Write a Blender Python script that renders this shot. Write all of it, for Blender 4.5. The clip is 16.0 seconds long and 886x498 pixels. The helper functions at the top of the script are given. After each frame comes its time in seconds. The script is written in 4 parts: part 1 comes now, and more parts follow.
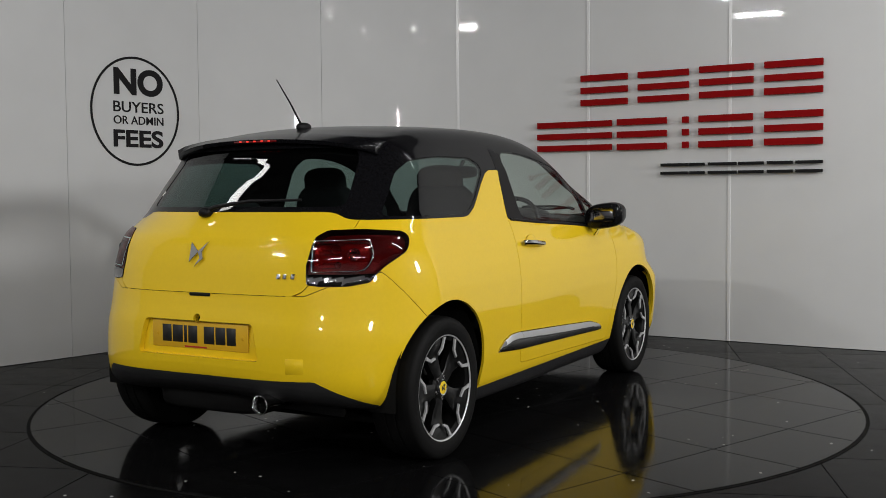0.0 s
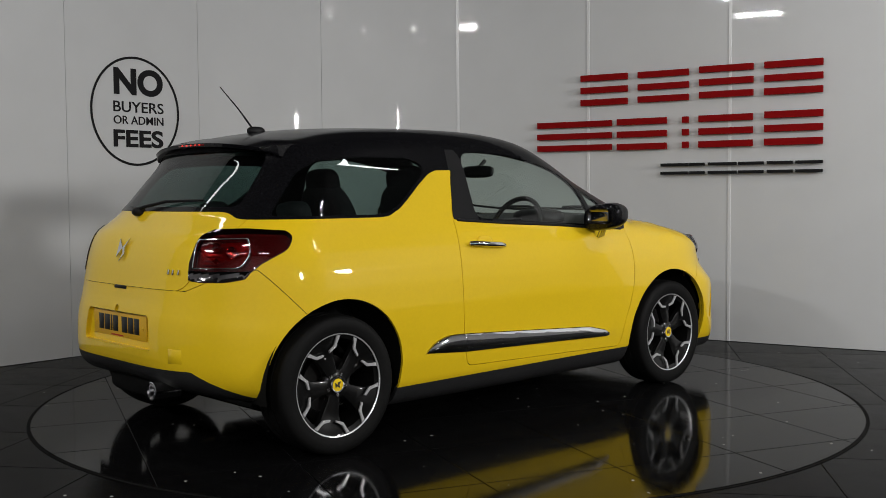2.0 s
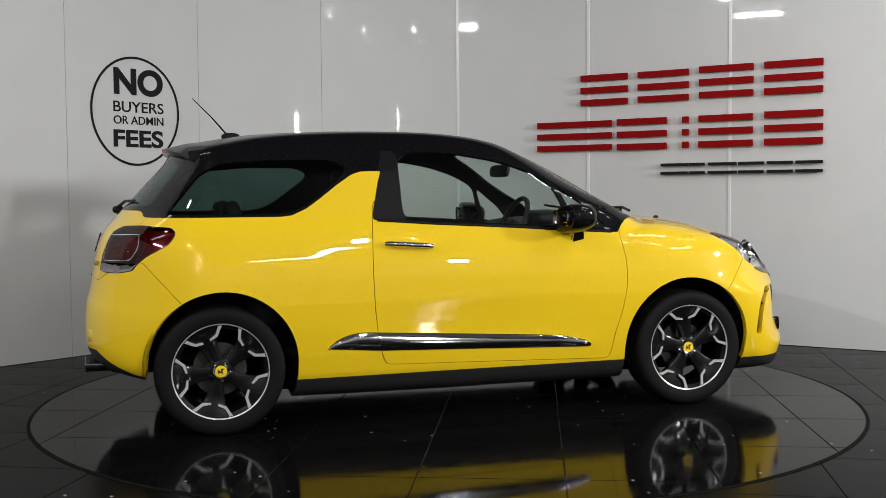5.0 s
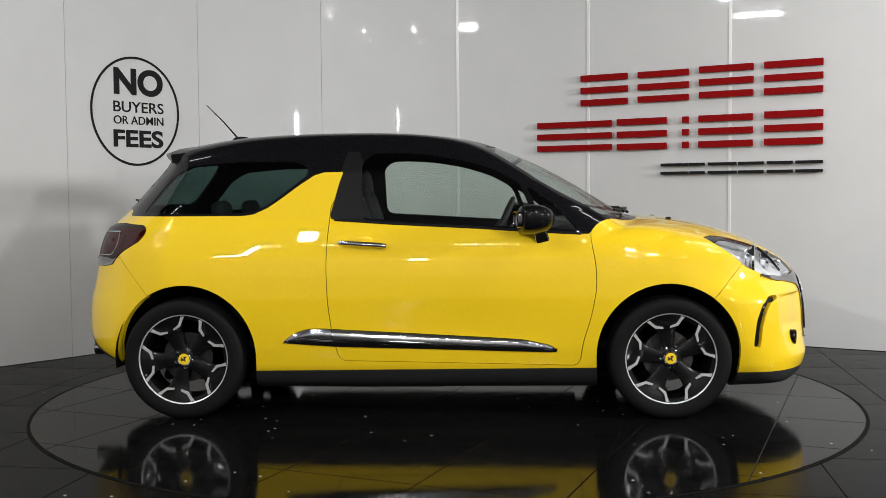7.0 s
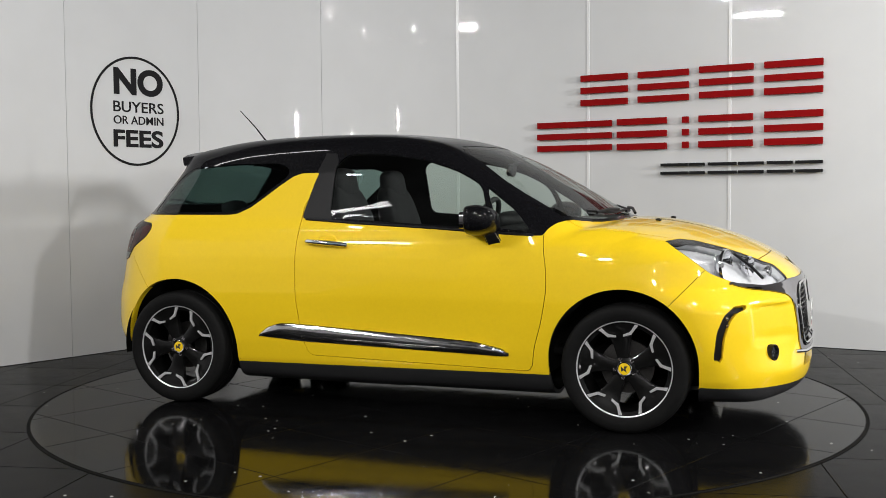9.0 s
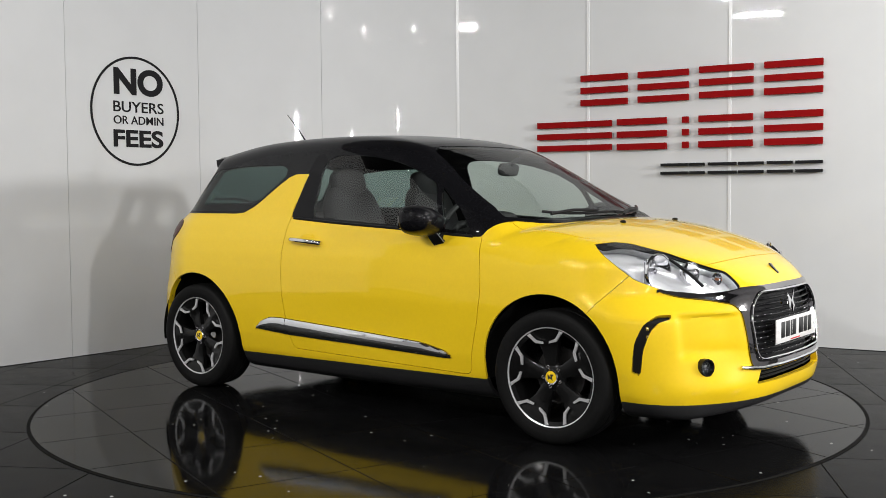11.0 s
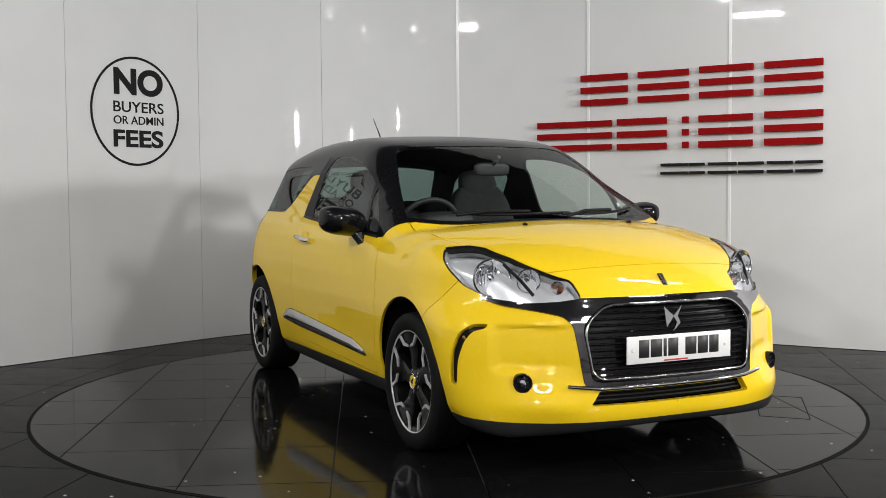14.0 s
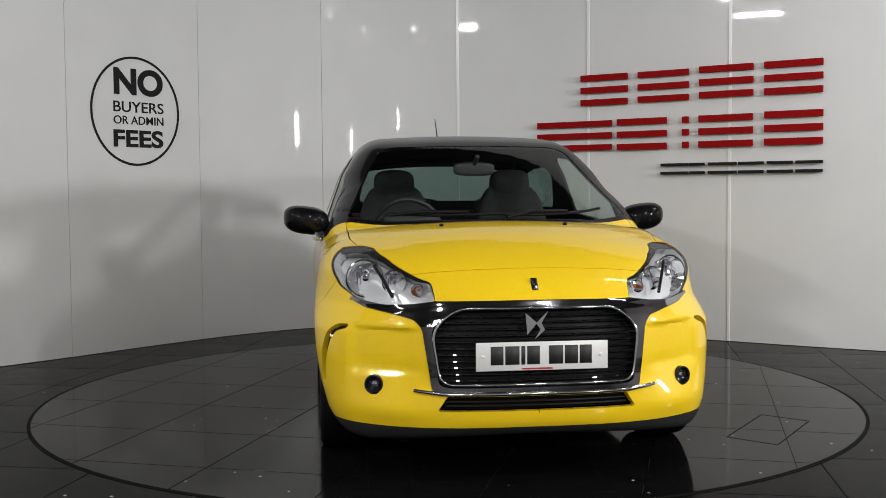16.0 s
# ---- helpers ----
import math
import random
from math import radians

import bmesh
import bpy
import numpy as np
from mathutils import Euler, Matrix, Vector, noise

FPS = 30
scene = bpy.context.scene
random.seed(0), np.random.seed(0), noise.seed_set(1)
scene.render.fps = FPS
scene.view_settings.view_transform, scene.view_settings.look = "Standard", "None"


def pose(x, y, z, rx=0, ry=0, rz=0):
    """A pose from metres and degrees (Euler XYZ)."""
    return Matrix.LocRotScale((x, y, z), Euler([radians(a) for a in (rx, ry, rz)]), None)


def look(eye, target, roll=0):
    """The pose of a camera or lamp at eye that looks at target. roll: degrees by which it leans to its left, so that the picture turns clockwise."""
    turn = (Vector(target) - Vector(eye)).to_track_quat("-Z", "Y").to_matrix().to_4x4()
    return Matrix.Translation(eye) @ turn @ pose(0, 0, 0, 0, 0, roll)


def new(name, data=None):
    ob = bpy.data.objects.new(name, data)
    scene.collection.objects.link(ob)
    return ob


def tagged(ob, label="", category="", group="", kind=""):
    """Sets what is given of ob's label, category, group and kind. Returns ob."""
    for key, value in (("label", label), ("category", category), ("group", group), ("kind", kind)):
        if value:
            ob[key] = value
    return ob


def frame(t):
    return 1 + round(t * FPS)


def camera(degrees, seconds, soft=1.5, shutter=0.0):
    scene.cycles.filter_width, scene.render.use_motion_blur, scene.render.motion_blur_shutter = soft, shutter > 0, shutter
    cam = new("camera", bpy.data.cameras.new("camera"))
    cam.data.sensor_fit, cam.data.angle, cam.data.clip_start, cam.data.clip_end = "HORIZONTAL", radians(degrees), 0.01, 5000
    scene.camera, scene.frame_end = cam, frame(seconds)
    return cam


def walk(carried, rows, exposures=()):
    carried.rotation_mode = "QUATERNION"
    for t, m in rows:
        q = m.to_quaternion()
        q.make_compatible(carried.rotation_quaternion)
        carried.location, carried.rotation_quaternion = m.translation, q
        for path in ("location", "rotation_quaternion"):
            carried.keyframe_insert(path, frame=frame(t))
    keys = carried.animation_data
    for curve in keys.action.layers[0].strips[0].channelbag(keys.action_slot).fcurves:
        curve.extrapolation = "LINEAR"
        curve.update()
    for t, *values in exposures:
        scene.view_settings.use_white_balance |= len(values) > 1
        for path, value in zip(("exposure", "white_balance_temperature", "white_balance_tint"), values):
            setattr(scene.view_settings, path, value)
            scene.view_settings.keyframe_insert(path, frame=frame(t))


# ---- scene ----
cam = camera(46.00, 16.0, soft=.85)
VIEW = Matrix.Translation((0, -5.948, 1.138)) @ Matrix.Rotation(radians(0.184), 4, "Z") @ Matrix.Rotation(radians(90 - 3.006), 4, "X") @ Matrix.Rotation(radians(-0.418), 4, "Z")
walk(cam, [(0, VIEW), (16, VIEW)], exposures=[(0, -.52), (1, -.55), (2, -.63), (3.5, -.42), (7, .05), (9, .2), (12.5, .27), (14.5, .06), (16, -.13)])

# ---- light: showroom ceiling fittings and two floods near the camera ----
world = bpy.data.worlds.new("world")
world.use_nodes = True
world.node_tree.nodes["Background"].inputs[0].default_value = (.5, .52, .55, 1)
world.node_tree.nodes["Background"].inputs[1].default_value = .01
scene.world = world


def area(name, eye, target, sx, sy, watts, colour=(1, .985, .965)):
    d = bpy.data.lights.new(name, "AREA")
    d.shape, d.size, d.size_y, d.energy, d.color = "RECTANGLE", sx, sy, watts, colour
    ob = new(name, d)
    ob.matrix_world = look(eye, target)
    return ob


area("flood_lamp", (4.4, -7.4, 2.2), (-.3, .2, .9), .22, .5, 155)
area("flood_lamp", (6.0, -2.4, 2.25), (-.9, .4, 1.1), .26, .5, 188)
area("flood_lamp", (-.85, -8.3, 2.6), (0, .2, .9), .2, .4, 60)
area("flood_lamp", (-5.2, -5.2, 4.12), (.9, .4, .9), .95, .08, 125)
for tx, ty, power in ((-2.9, -.5, 9), (2.9, -.6, 26), (-4.2, -3.4, 6), (4.2, -3.0, 26)):
    area("ceiling_tube", (tx, ty, 4.05), (tx, ty + .01, 0), 1.5, .10, power)
# unseen tubes added behind the camera to brighten what the chrome reflects
for tx in (-2.5, 0, 2.5):
    area("ceiling_tube", (tx, -7.5, 4.05), (tx, -7.5 + .01, 0), 1.5, .10, 40)
for tx, ty in ((-1.6, -4.6), (1.7, -4.5), (-3.0, -2.4), (3.1, -2.2)):
    area("ceiling_spot", (tx, ty, 3.8), (tx * .5, 0, .6), .15, .10, 16, (1, .98, .95))


# ---- materials ----
def material(name, colour, rough=.5, metal=0.0, coat=0.0, coat_rough=.03, grain=0.0, scale=40, bump=0.0, bump_scale=200, spec=.5, rough_var=0.0):
    m = bpy.data.materials.new(name)
    m.use_nodes = True
    nt = m.node_tree
    b = nt.nodes["Principled BSDF"]
    b.inputs["Base Color"].default_value = (*colour, 1)
    b.inputs["Roughness"].default_value, b.inputs["Metallic"].default_value = rough, metal
    b.inputs["Coat Weight"].default_value, b.inputs["Coat Roughness"].default_value = coat, coat_rough
    b.inputs["Specular IOR Level"].default_value = spec
    co = nt.nodes.new("ShaderNodeTexCoord")
    if grain:
        n1, n2 = nt.nodes.new("ShaderNodeTexNoise"), nt.nodes.new("ShaderNodeTexNoise")
        n1.inputs["Scale"].default_value, n2.inputs["Scale"].default_value = scale, scale / 14
        n1.inputs["Detail"].default_value = 4
        add = nt.nodes.new("ShaderNodeMath")
        mr, mx = nt.nodes.new("ShaderNodeMapRange"), nt.nodes.new("ShaderNodeMix")
        mx.data_type, mx.blend_type = "RGBA", "MULTIPLY"
        for n in (n1, n2):
            nt.links.new(co.outputs["Object"], n.inputs["Vector"])
        nt.links.new(n1.outputs[0], add.inputs[0]), nt.links.new(n2.outputs[0], add.inputs[1])
        nt.links.new(add.outputs[0], mr.inputs[0])
        mr.inputs[1].default_value, mr.inputs[2].default_value, mr.inputs[3].default_value, mr.inputs[4].default_value = .7, 1.3, 1 - grain, 1 + grain
        mx.inputs["Factor"].default_value = 1
        mx.inputs[6].default_value = (*colour, 1)
        nt.links.new(mr.outputs[0], mx.inputs[7])
        nt.links.new(mx.outputs[2], b.inputs["Base Color"])
        if rough_var:
            r2 = nt.nodes.new("ShaderNodeMapRange")
            r2.inputs[1].default_value, r2.inputs[2].default_value, r2.inputs[3].default_value, r2.inputs[4].default_value = .7, 1.3, rough - rough_var, rough + rough_var
            nt.links.new(add.outputs[0], r2.inputs[0]), nt.links.new(r2.outputs[0], b.inputs["Roughness"])
    if bump:
        n3, bp = nt.nodes.new("ShaderNodeTexNoise"), nt.nodes.new("ShaderNodeBump")
        n3.inputs["Scale"].default_value, bp.inputs["Strength"].default_value, bp.inputs["Distance"].default_value = bump_scale, bump, .002
        nt.links.new(co.outputs["Object"], n3.inputs["Vector"]), nt.links.new(n3.outputs[0], bp.inputs["Height"])
        nt.links.new(bp.outputs[0], b.inputs["Normal"])
    return m


def glass_material(name, tint, gloss_rough=.0):
    """A thin pane: clear tint with a real reflection."""
    m = bpy.data.materials.new(name)
    m.use_nodes = True
    nt = m.node_tree
    nt.nodes.remove(nt.nodes["Principled BSDF"])
    tr, gl, mx, lw, pw, ma = [nt.nodes.new("ShaderNode" + k) for k in ("BsdfTransparent", "BsdfGlossy", "MixShader", "LayerWeight", "Math", "Math")]
    tr.inputs[0].default_value, gl.inputs["Roughness"].default_value, lw.inputs["Blend"].default_value = (*tint, 1), gloss_rough, .5
    pw.operation, pw.inputs[1].default_value = "POWER", 4.5
    ma.operation, ma.inputs[1].default_value, ma.inputs[2].default_value = "MULTIPLY_ADD", .6, .06
    nt.links.new(lw.outputs["Facing"], pw.inputs[0]), nt.links.new(pw.outputs[0], ma.inputs[0]), nt.links.new(ma.outputs[0], mx.inputs[0])
    nt.links.new(tr.outputs[0], mx.inputs[1]), nt.links.new(gl.outputs[0], mx.inputs[2])
    nt.links.new(mx.outputs[0], nt.nodes["Material Output"].inputs[0])
    return m


def glow_material(name, colour, strength, base):
    m = material(name, base, .2)
    b = m.node_tree.nodes["Principled BSDF"]
    b.inputs["Emission Color"].default_value, b.inputs["Emission Strength"].default_value = (*colour, 1), strength
    return m


def floor_material(name, colour, rough, spec=.06):
    """Polished black porcelain with scuffs and a few pale specks of dust."""
    m = material(name, colour, rough, grain=.25, scale=9, rough_var=.04, bump=.03, bump_scale=60, spec=spec)
    nt = m.node_tree
    b = nt.nodes["Principled BSDF"]
    co, vo, lt, mx, no, gt, mu, info, va = [nt.nodes.new("ShaderNode" + k) for k in ("NewGeometry", "TexVoronoi", "Math", "Mix", "TexNoise", "Math", "Math", "ObjectInfo", "MapRange")]
    vo.inputs["Scale"].default_value, lt.operation, lt.inputs[1].default_value = 11, "LESS_THAN", .075
    no.inputs["Scale"].default_value, gt.operation, gt.inputs[1].default_value, mu.operation = 3.1, "GREATER_THAN", .54, "MULTIPLY"
    for n in (vo, no):
        nt.links.new(co.outputs["Position"], n.inputs["Vector"])
    nt.links.new(vo.outputs["Distance"], lt.inputs[0]), nt.links.new(no.outputs[0], gt.inputs[0])
    nt.links.new(lt.outputs[0], mu.inputs[0]), nt.links.new(gt.outputs[0], mu.inputs[1])
    mx.data_type = "RGBA"
    old = b.inputs["Base Color"].links[0].from_socket
    nt.links.new(mu.outputs[0], mx.inputs["Factor"]), nt.links.new(old, mx.inputs[6])
    mx.inputs[7].default_value = (.55, .55, .52, 1)
    nt.links.new(mx.outputs[2], b.inputs["Base Color"])
    return m


YELLOW = material("yellow_paint", (.86, .585, .014), .4, coat=1, coat_rough=.015, grain=.02, scale=900, spec=.1)
BLACK_GLOSS = material("black_gloss_paint", (.005, .005, .006), .3, coat=.5, coat_rough=.015, grain=.1, scale=900, spec=.02)
BLACK_SATIN = material("black_satin_trim", (.009, .009, .010), .4, grain=.1, scale=300, spec=.12)
PLASTIC = material("black_grained_plastic", (.018, .018, .019), .55, grain=.15, scale=200, bump=.3, bump_scale=900)
LINING = material("dark_lining", (.006, .006, .006), .9, grain=.2, scale=60, spec=.1)
CLOTH = material("charcoal_seat_cloth", (.022, .022, .024), .9, grain=.3, scale=300, bump=.4, bump_scale=700)
RUBBER = material("tyre_rubber", (.006, .006, .006), .62, grain=.25, scale=60, bump=.2, bump_scale=300, spec=.12)
CHROME = material("chrome", (.80, .80, .81), .07, 1, grain=.03, scale=50)
DARK_CHROME = material("dark_chrome", (.30, .29, .30), .06, 1, grain=.05, scale=50)
MACHINED = material("machined_alloy", (.70, .70, .71), .3, .55, grain=.06, scale=200)
RIM_BLACK = material("gloss_black_alloy", (.005, .005, .005), .3, coat=.5, spec=.1, grain=.1, scale=80)
STEEL = material("brake_steel", (.07, .067, .065), .4, .9, grain=.2, scale=90)
WINDSCREEN = glass_material("windscreen_glass", (.80, .86, .83))
SIDE_GLASS = glass_material("side_window_glass", (.76, .83, .79))
REAR_GLASS = glass_material("tinted_rear_glass", (.24, .33, .31))
LENS = glass_material("clear_lens", (.93, .94, .95))
RED_LENS = glass_material("red_lamp_lens", (.40, .05, .05), gloss_rough=.01)
REFLECTOR = material("lamp_reflector", (.86, .86, .88), .09, 1, grain=.06, scale=90)
LAMP_SILVER = material("lamp_bezel_silver", (.82, .83, .85), .2, .35, grain=.06, scale=90)
LAMP_RED = material("red_lamp_reflector", (.20, .006, .008), .22, .3, coat=.6, grain=.3, scale=120)
HOUSING_RED = material("maroon_lamp_housing", (.07, .004, .006), .3, coat=.5, grain=.2, scale=120)
AMBER = material("amber_bulb", (.55, .20, .08), .3, grain=.1, scale=50)
PLATE_WHITE = material("white_plate", (.75, .75, .74), .35, grain=.03, scale=120)
PLATE_YELLOW = material("yellow_plate", (.72, .42, .02), .35, grain=.03, scale=120)
PRINT = material("black_print", (.012, .012, .012), .5, grain=.05, scale=90)
PRINT_RED = material("red_print", (.45, .02, .02), .5, grain=.05, scale=90)
WALL_WHITE = material("gloss_white_wall_panel", (.63, .64, .65), .5, coat=.3, coat_rough=.02, spec=.2, grain=.03, scale=3, bump=.02, bump_scale=3)
STRIP_WHITE = material("white_cover_strip", (.74, .75, .76), .3, grain=.02, scale=10)
ROOM_GREY = material("grey_room_wall", (.45, .45, .46), .7, grain=.1, scale=4)
CEILING_DARK = material("dark_ceiling", (.03, .03, .033), .8, grain=.15, scale=3)
SIGN_RED = material("red_sign_face", (.25, .004, .005), .6, spec=.05, grain=.05, scale=30)
SIGN_BLACK = material("black_sign_face", (.006, .006, .007), .45, spec=.15, grain=.05, scale=30)
TILE = floor_material("black_polished_tile", (.005, .005, .0053), .085, .075)
TILE_OUT = floor_material("charcoal_floor_tile", (.005, .005, .0053), .22, .022)
GROUT = material("grey_grout", (.035, .035, .035), .8, grain=.2, scale=80)
GAP = material("turntable_gap", (.004, .004, .004), .9, grain=.1, scale=80, spec=.1)


# ---- mesh helpers ----
def mesh_of(name, verts, faces, mats, ids=None, smooth=True):
    me = bpy.data.meshes.new(name)
    me.from_pydata([tuple(map(float, v)) for v in verts], [], [tuple(map(int, f)) for f in faces])
    for m in (mats if isinstance(mats, (list, tuple)) else [mats]):
        me.materials.append(m)
    if ids is not None:
        me.polygons.foreach_set("material_index", np.array(ids, dtype=np.int32))
    me.polygons.foreach_set("use_smooth", np.full(len(me.polygons), smooth))
    me.update()
    return me


def part(name, data, parent, label="", m=None):
    ob = new(name, data)
    ob.parent = parent
    if m is not None:
        ob.matrix_local = m
    return tagged(ob, label)


def from_bm(name, bm, mat, smooth=False, angle=40):
    me = bpy.data.meshes.new(name)
    bmesh.ops.recalc_face_normals(bm, faces=bm.faces)
    bm.to_mesh(me), bm.free()
    me.materials.append(mat)
    if smooth:
        me.polygons.foreach_set("use_smooth", np.full(len(me.polygons), True))
        me.set_sharp_from_angle(angle=radians(angle))
    return me


def box_mesh(name, size, mat, bevel=.004, segs=2, taper=None):
    bm = bmesh.new()
    bmesh.ops.create_cube(bm, size=1)
    for v in bm.verts:
        v.co = Vector((v.co.x * size[0], v.co.y * size[1], v.co.z * size[2]))
        if taper and v.co.z > 0:
            v.co.x, v.co.y = v.co.x * taper[0], v.co.y * taper[1]
    if bevel:
        bmesh.ops.bevel(bm, geom=bm.edges[:], offset=bevel, segments=segs, affect="EDGES", profile=.5)
    return from_bm(name, bm, mat, True, 50)


def lathe(name, rings, mat, n=64, axis="Y", closed=False):
    """A turned shape: rings of (radius, along), round the given axis."""
    verts, faces = [], []
    k = len(rings)
    for i in range(n):
        a = 2 * math.pi * i / n
        for r, h in rings:
            c, s = r * math.cos(a), r * math.sin(a)
            verts.append((c, h, s) if axis == "Y" else ((c, s, h) if axis == "Z" else (h, c, s)))
    for i in range(n):
        for j in range(k if closed else k - 1):
            a, b = i * k + j, i * k + (j + 1) % k
            c, d = ((i + 1) % n) * k + (j + 1) % k, ((i + 1) % n) * k + j
            faces.append((a, b, c, d))
    me = mesh_of(name, verts, faces, mat)
    me.set_sharp_from_angle(angle=radians(35))
    return me


def tube(name, pts, radius, mat, n=10, taper=1.0):
    """A round rod along a path."""
    p = [Vector(q) for q in pts]
    verts, faces = [], []
    for i, q in enumerate(p):
        d = (p[min(i + 1, len(p) - 1)] - p[max(i - 1, 0)]).normalized()
        u = d.orthogonal().normalized() if i == 0 else (u - d * u.dot(d)).normalized()
        w = d.cross(u)
        r = radius * (1 + (taper - 1) * i / max(1, len(p) - 1))
        verts += [q + (u * math.cos(2 * math.pi * a / n) + w * math.sin(2 * math.pi * a / n)) * r for a in range(n)]
    for i in range(len(p) - 1):
        for a in range(n):
            b = (a + 1) % n
            faces.append((i * n + a, i * n + b, (i + 1) * n + b, (i + 1) * n + a))
    faces += [tuple(range(n))[::-1], tuple(range((len(p) - 1) * n, len(p) * n))]
    me = mesh_of(name, verts, faces, mat)
    me.set_sharp_from_angle(angle=radians(50))
    return me


def slab(name, outline, depth, mat, bevel=.0, to=lambda u, v, w: (u, v, w)):
    """A flat outline given thickness, mapped by to(u, v, w)."""
    bm = bmesh.new()
    f = bm.faces.new([bm.verts.new((u, v, 0)) for u, v in outline])
    r = bmesh.ops.extrude_face_region(bm, geom=[f])
    for v in r["geom"]:
        if isinstance(v, bmesh.types.BMVert):
            v.co.z = depth
    if bevel:
        bmesh.ops.bevel(bm, geom=[e for e in bm.edges if all(abs(v.co.z - depth) < 1e-6 for v in e.verts)], offset=bevel, segments=2, affect="EDGES")
    for v in bm.verts:
        v.co = Vector(to(*v.co))
    return from_bm(name, bm, mat, True, 30)


# ---- the place: curved white wall, floor, turntable ----
PLAN = [(-5.85, -2.308), (-5.138, -1.47), (-3.777, 0.13), (-3.0, 1.044), (-2.6, 1.515), (-2.2, 2.015), (-1.75, 2.511), (-1.25, 2.909), (-0.7, 3.129), (-0.1, 3.132), (0.5, 2.949), (1.05, 2.677), (1.6, 2.353), (2.1, 2.041), (2.6, 1.733), (3.1, 1.447), (4.142, 0.851), (5.357, 0.156), (6.225, -0.341)]


def plan_line(n=12):
    p = np.array(PLAN)
    out = []
    for i in range(1, len(p) - 2):
        a, b, c, d = p[i - 1:i + 3]
        for t in np.arange(n) / n:
            out.append(.5 * (2 * b + (c - a) * t + (2 * a - 5 * b + 4 * c - d) * t * t + (3 * b - a - 3 * c + d) * t ** 3))
    out.append(p[-2])
    return np.array(out)


WALL = plan_line()
WALL_S = np.r_[0, np.cumsum(np.hypot(*np.diff(WALL, axis=0).T))]
WALL_H = 4.2


def on_wall(s, z, off):
    """The point s metres along the wall, z up, off metres in front of its face."""
    x, y = np.interp(s, WALL_S, WALL[:, 0]), np.interp(s, WALL_S, WALL[:, 1])
    e = .12
    tx, ty = np.interp(s + e, WALL_S, WALL[:, 0]) - np.interp(s - e, WALL_S, WALL[:, 0]), np.interp(s + e, WALL_S, WALL[:, 1]) - np.interp(s - e, WALL_S, WALL[:, 1])
    n = math.hypot(tx, ty)
    return (x + off * ty / n, y - off * tx / n, z)


SEAMS = [0.211, 1.411, 2.611, 3.811, 4.954, 6.09, 7.28, 8.441, 9.602, 10.802, 12.002]


def build_wall():
    wall = tagged(new("wall_curved"), "curved gloss white panelled showroom wall behind the turntable", "wall", kind="structure")
    ends = [0.0, *SEAMS, float(WALL_S[-1])]
    for a, b in zip(ends, ends[1:]):
        n = max(2, int((b - a) / .06))
        ss = np.linspace(a + .0015, b - .0015, n + 1)
        verts, faces = [], []
        for s in ss:
            for z, off in ((0, -.06), (0, 0), (WALL_H, 0), (WALL_H, -.06)):
                verts.append(on_wall(s, z, off))
        for i in range(n):
            for j in range(4):
                faces.append((i * 4 + j, i * 4 + (j + 1) % 4, i * 4 + 4 + (j + 1) % 4, i * 4 + 4 + j))
        faces += [(0, 1, 2, 3), tuple(n * 4 + k for k in (3, 2, 1, 0))]
        me = mesh_of("panel", verts, faces, WALL_WHITE)
        me.set_sharp_from_angle(angle=radians(40))
        part("panel", me, wall)
    for s in SEAMS[6:9]:
        bm = bmesh.new()
        f = bm.faces.new([bm.verts.new(on_wall(s + u, 0, w)) for u, w in ((-.012, .0), (-.010, .005), (.010, .005), (.012, .0))])
        r = bmesh.ops.extrude_face_region(bm, geom=[f])
        for v in r["geom"]:
            if isinstance(v, bmesh.types.BMVert):
                v.co.z = WALL_H
        part("cover_strip", from_bm("cover_strip", bm, STRIP_WHITE), wall, "narrow white joint cover strip")
    return wall


build_wall()


def room_piece(name, size, at, mat, label, category):
    ob = tagged(new(name, box_mesh(name, size, mat, 0)), label, category, kind="structure")
    ob.location = at
    return ob


room_piece("wall_back", (16, .2, WALL_H), (0, -9.1, WALL_H / 2), ROOM_GREY, "plain grey wall closing the showroom", "wall")
room_piece("wall_left", (.2, 13, WALL_H), (-6.6, -2.6, WALL_H / 2), ROOM_GREY, "plain grey side wall of the showroom", "wall")
room_piece("wall_right", (.2, 13, WALL_H), (6.6, -2.6, WALL_H / 2), ROOM_GREY, "plain grey side wall of the showroom", "wall")
room_piece("ceiling", (16, 14, .2), (0, -2.4, WALL_H + .1), CEILING_DARK, "dark plain showroom ceiling", "ceiling")

FLOOR = tagged(new("floor", box_mesh("floor", (16, 14, .1), GROUT, 0)), "dark charcoal tiled showroom floor with grey grout", "floor", kind="structure")
FLOOR.location = (0, -2.4, -.059)

TABLE_R = 2.232


def clip_circle(poly, r, n=96):
    """The part of a convex outline inside a circle round the origin."""
    out = poly
    for i in range(n):
        a = 2 * math.pi * i / n
        nx, ny, d = math.cos(a), math.sin(a), r * math.cos(math.pi / n)
        src, out = out, []
        for p, q in zip(src, src[1:] + src[:1]):
            fp, fq = p[0] * nx + p[1] * ny - d, q[0] * nx + q[1] * ny - d
            if fp <= 0:
                out.append(p)
            if fp * fq < 0:
                t = fp / (fp - fq)
                out.append((p[0] + t * (q[0] - p[0]), p[1] + t * (q[1] - p[1])))
        if not out:
            return []
    return out


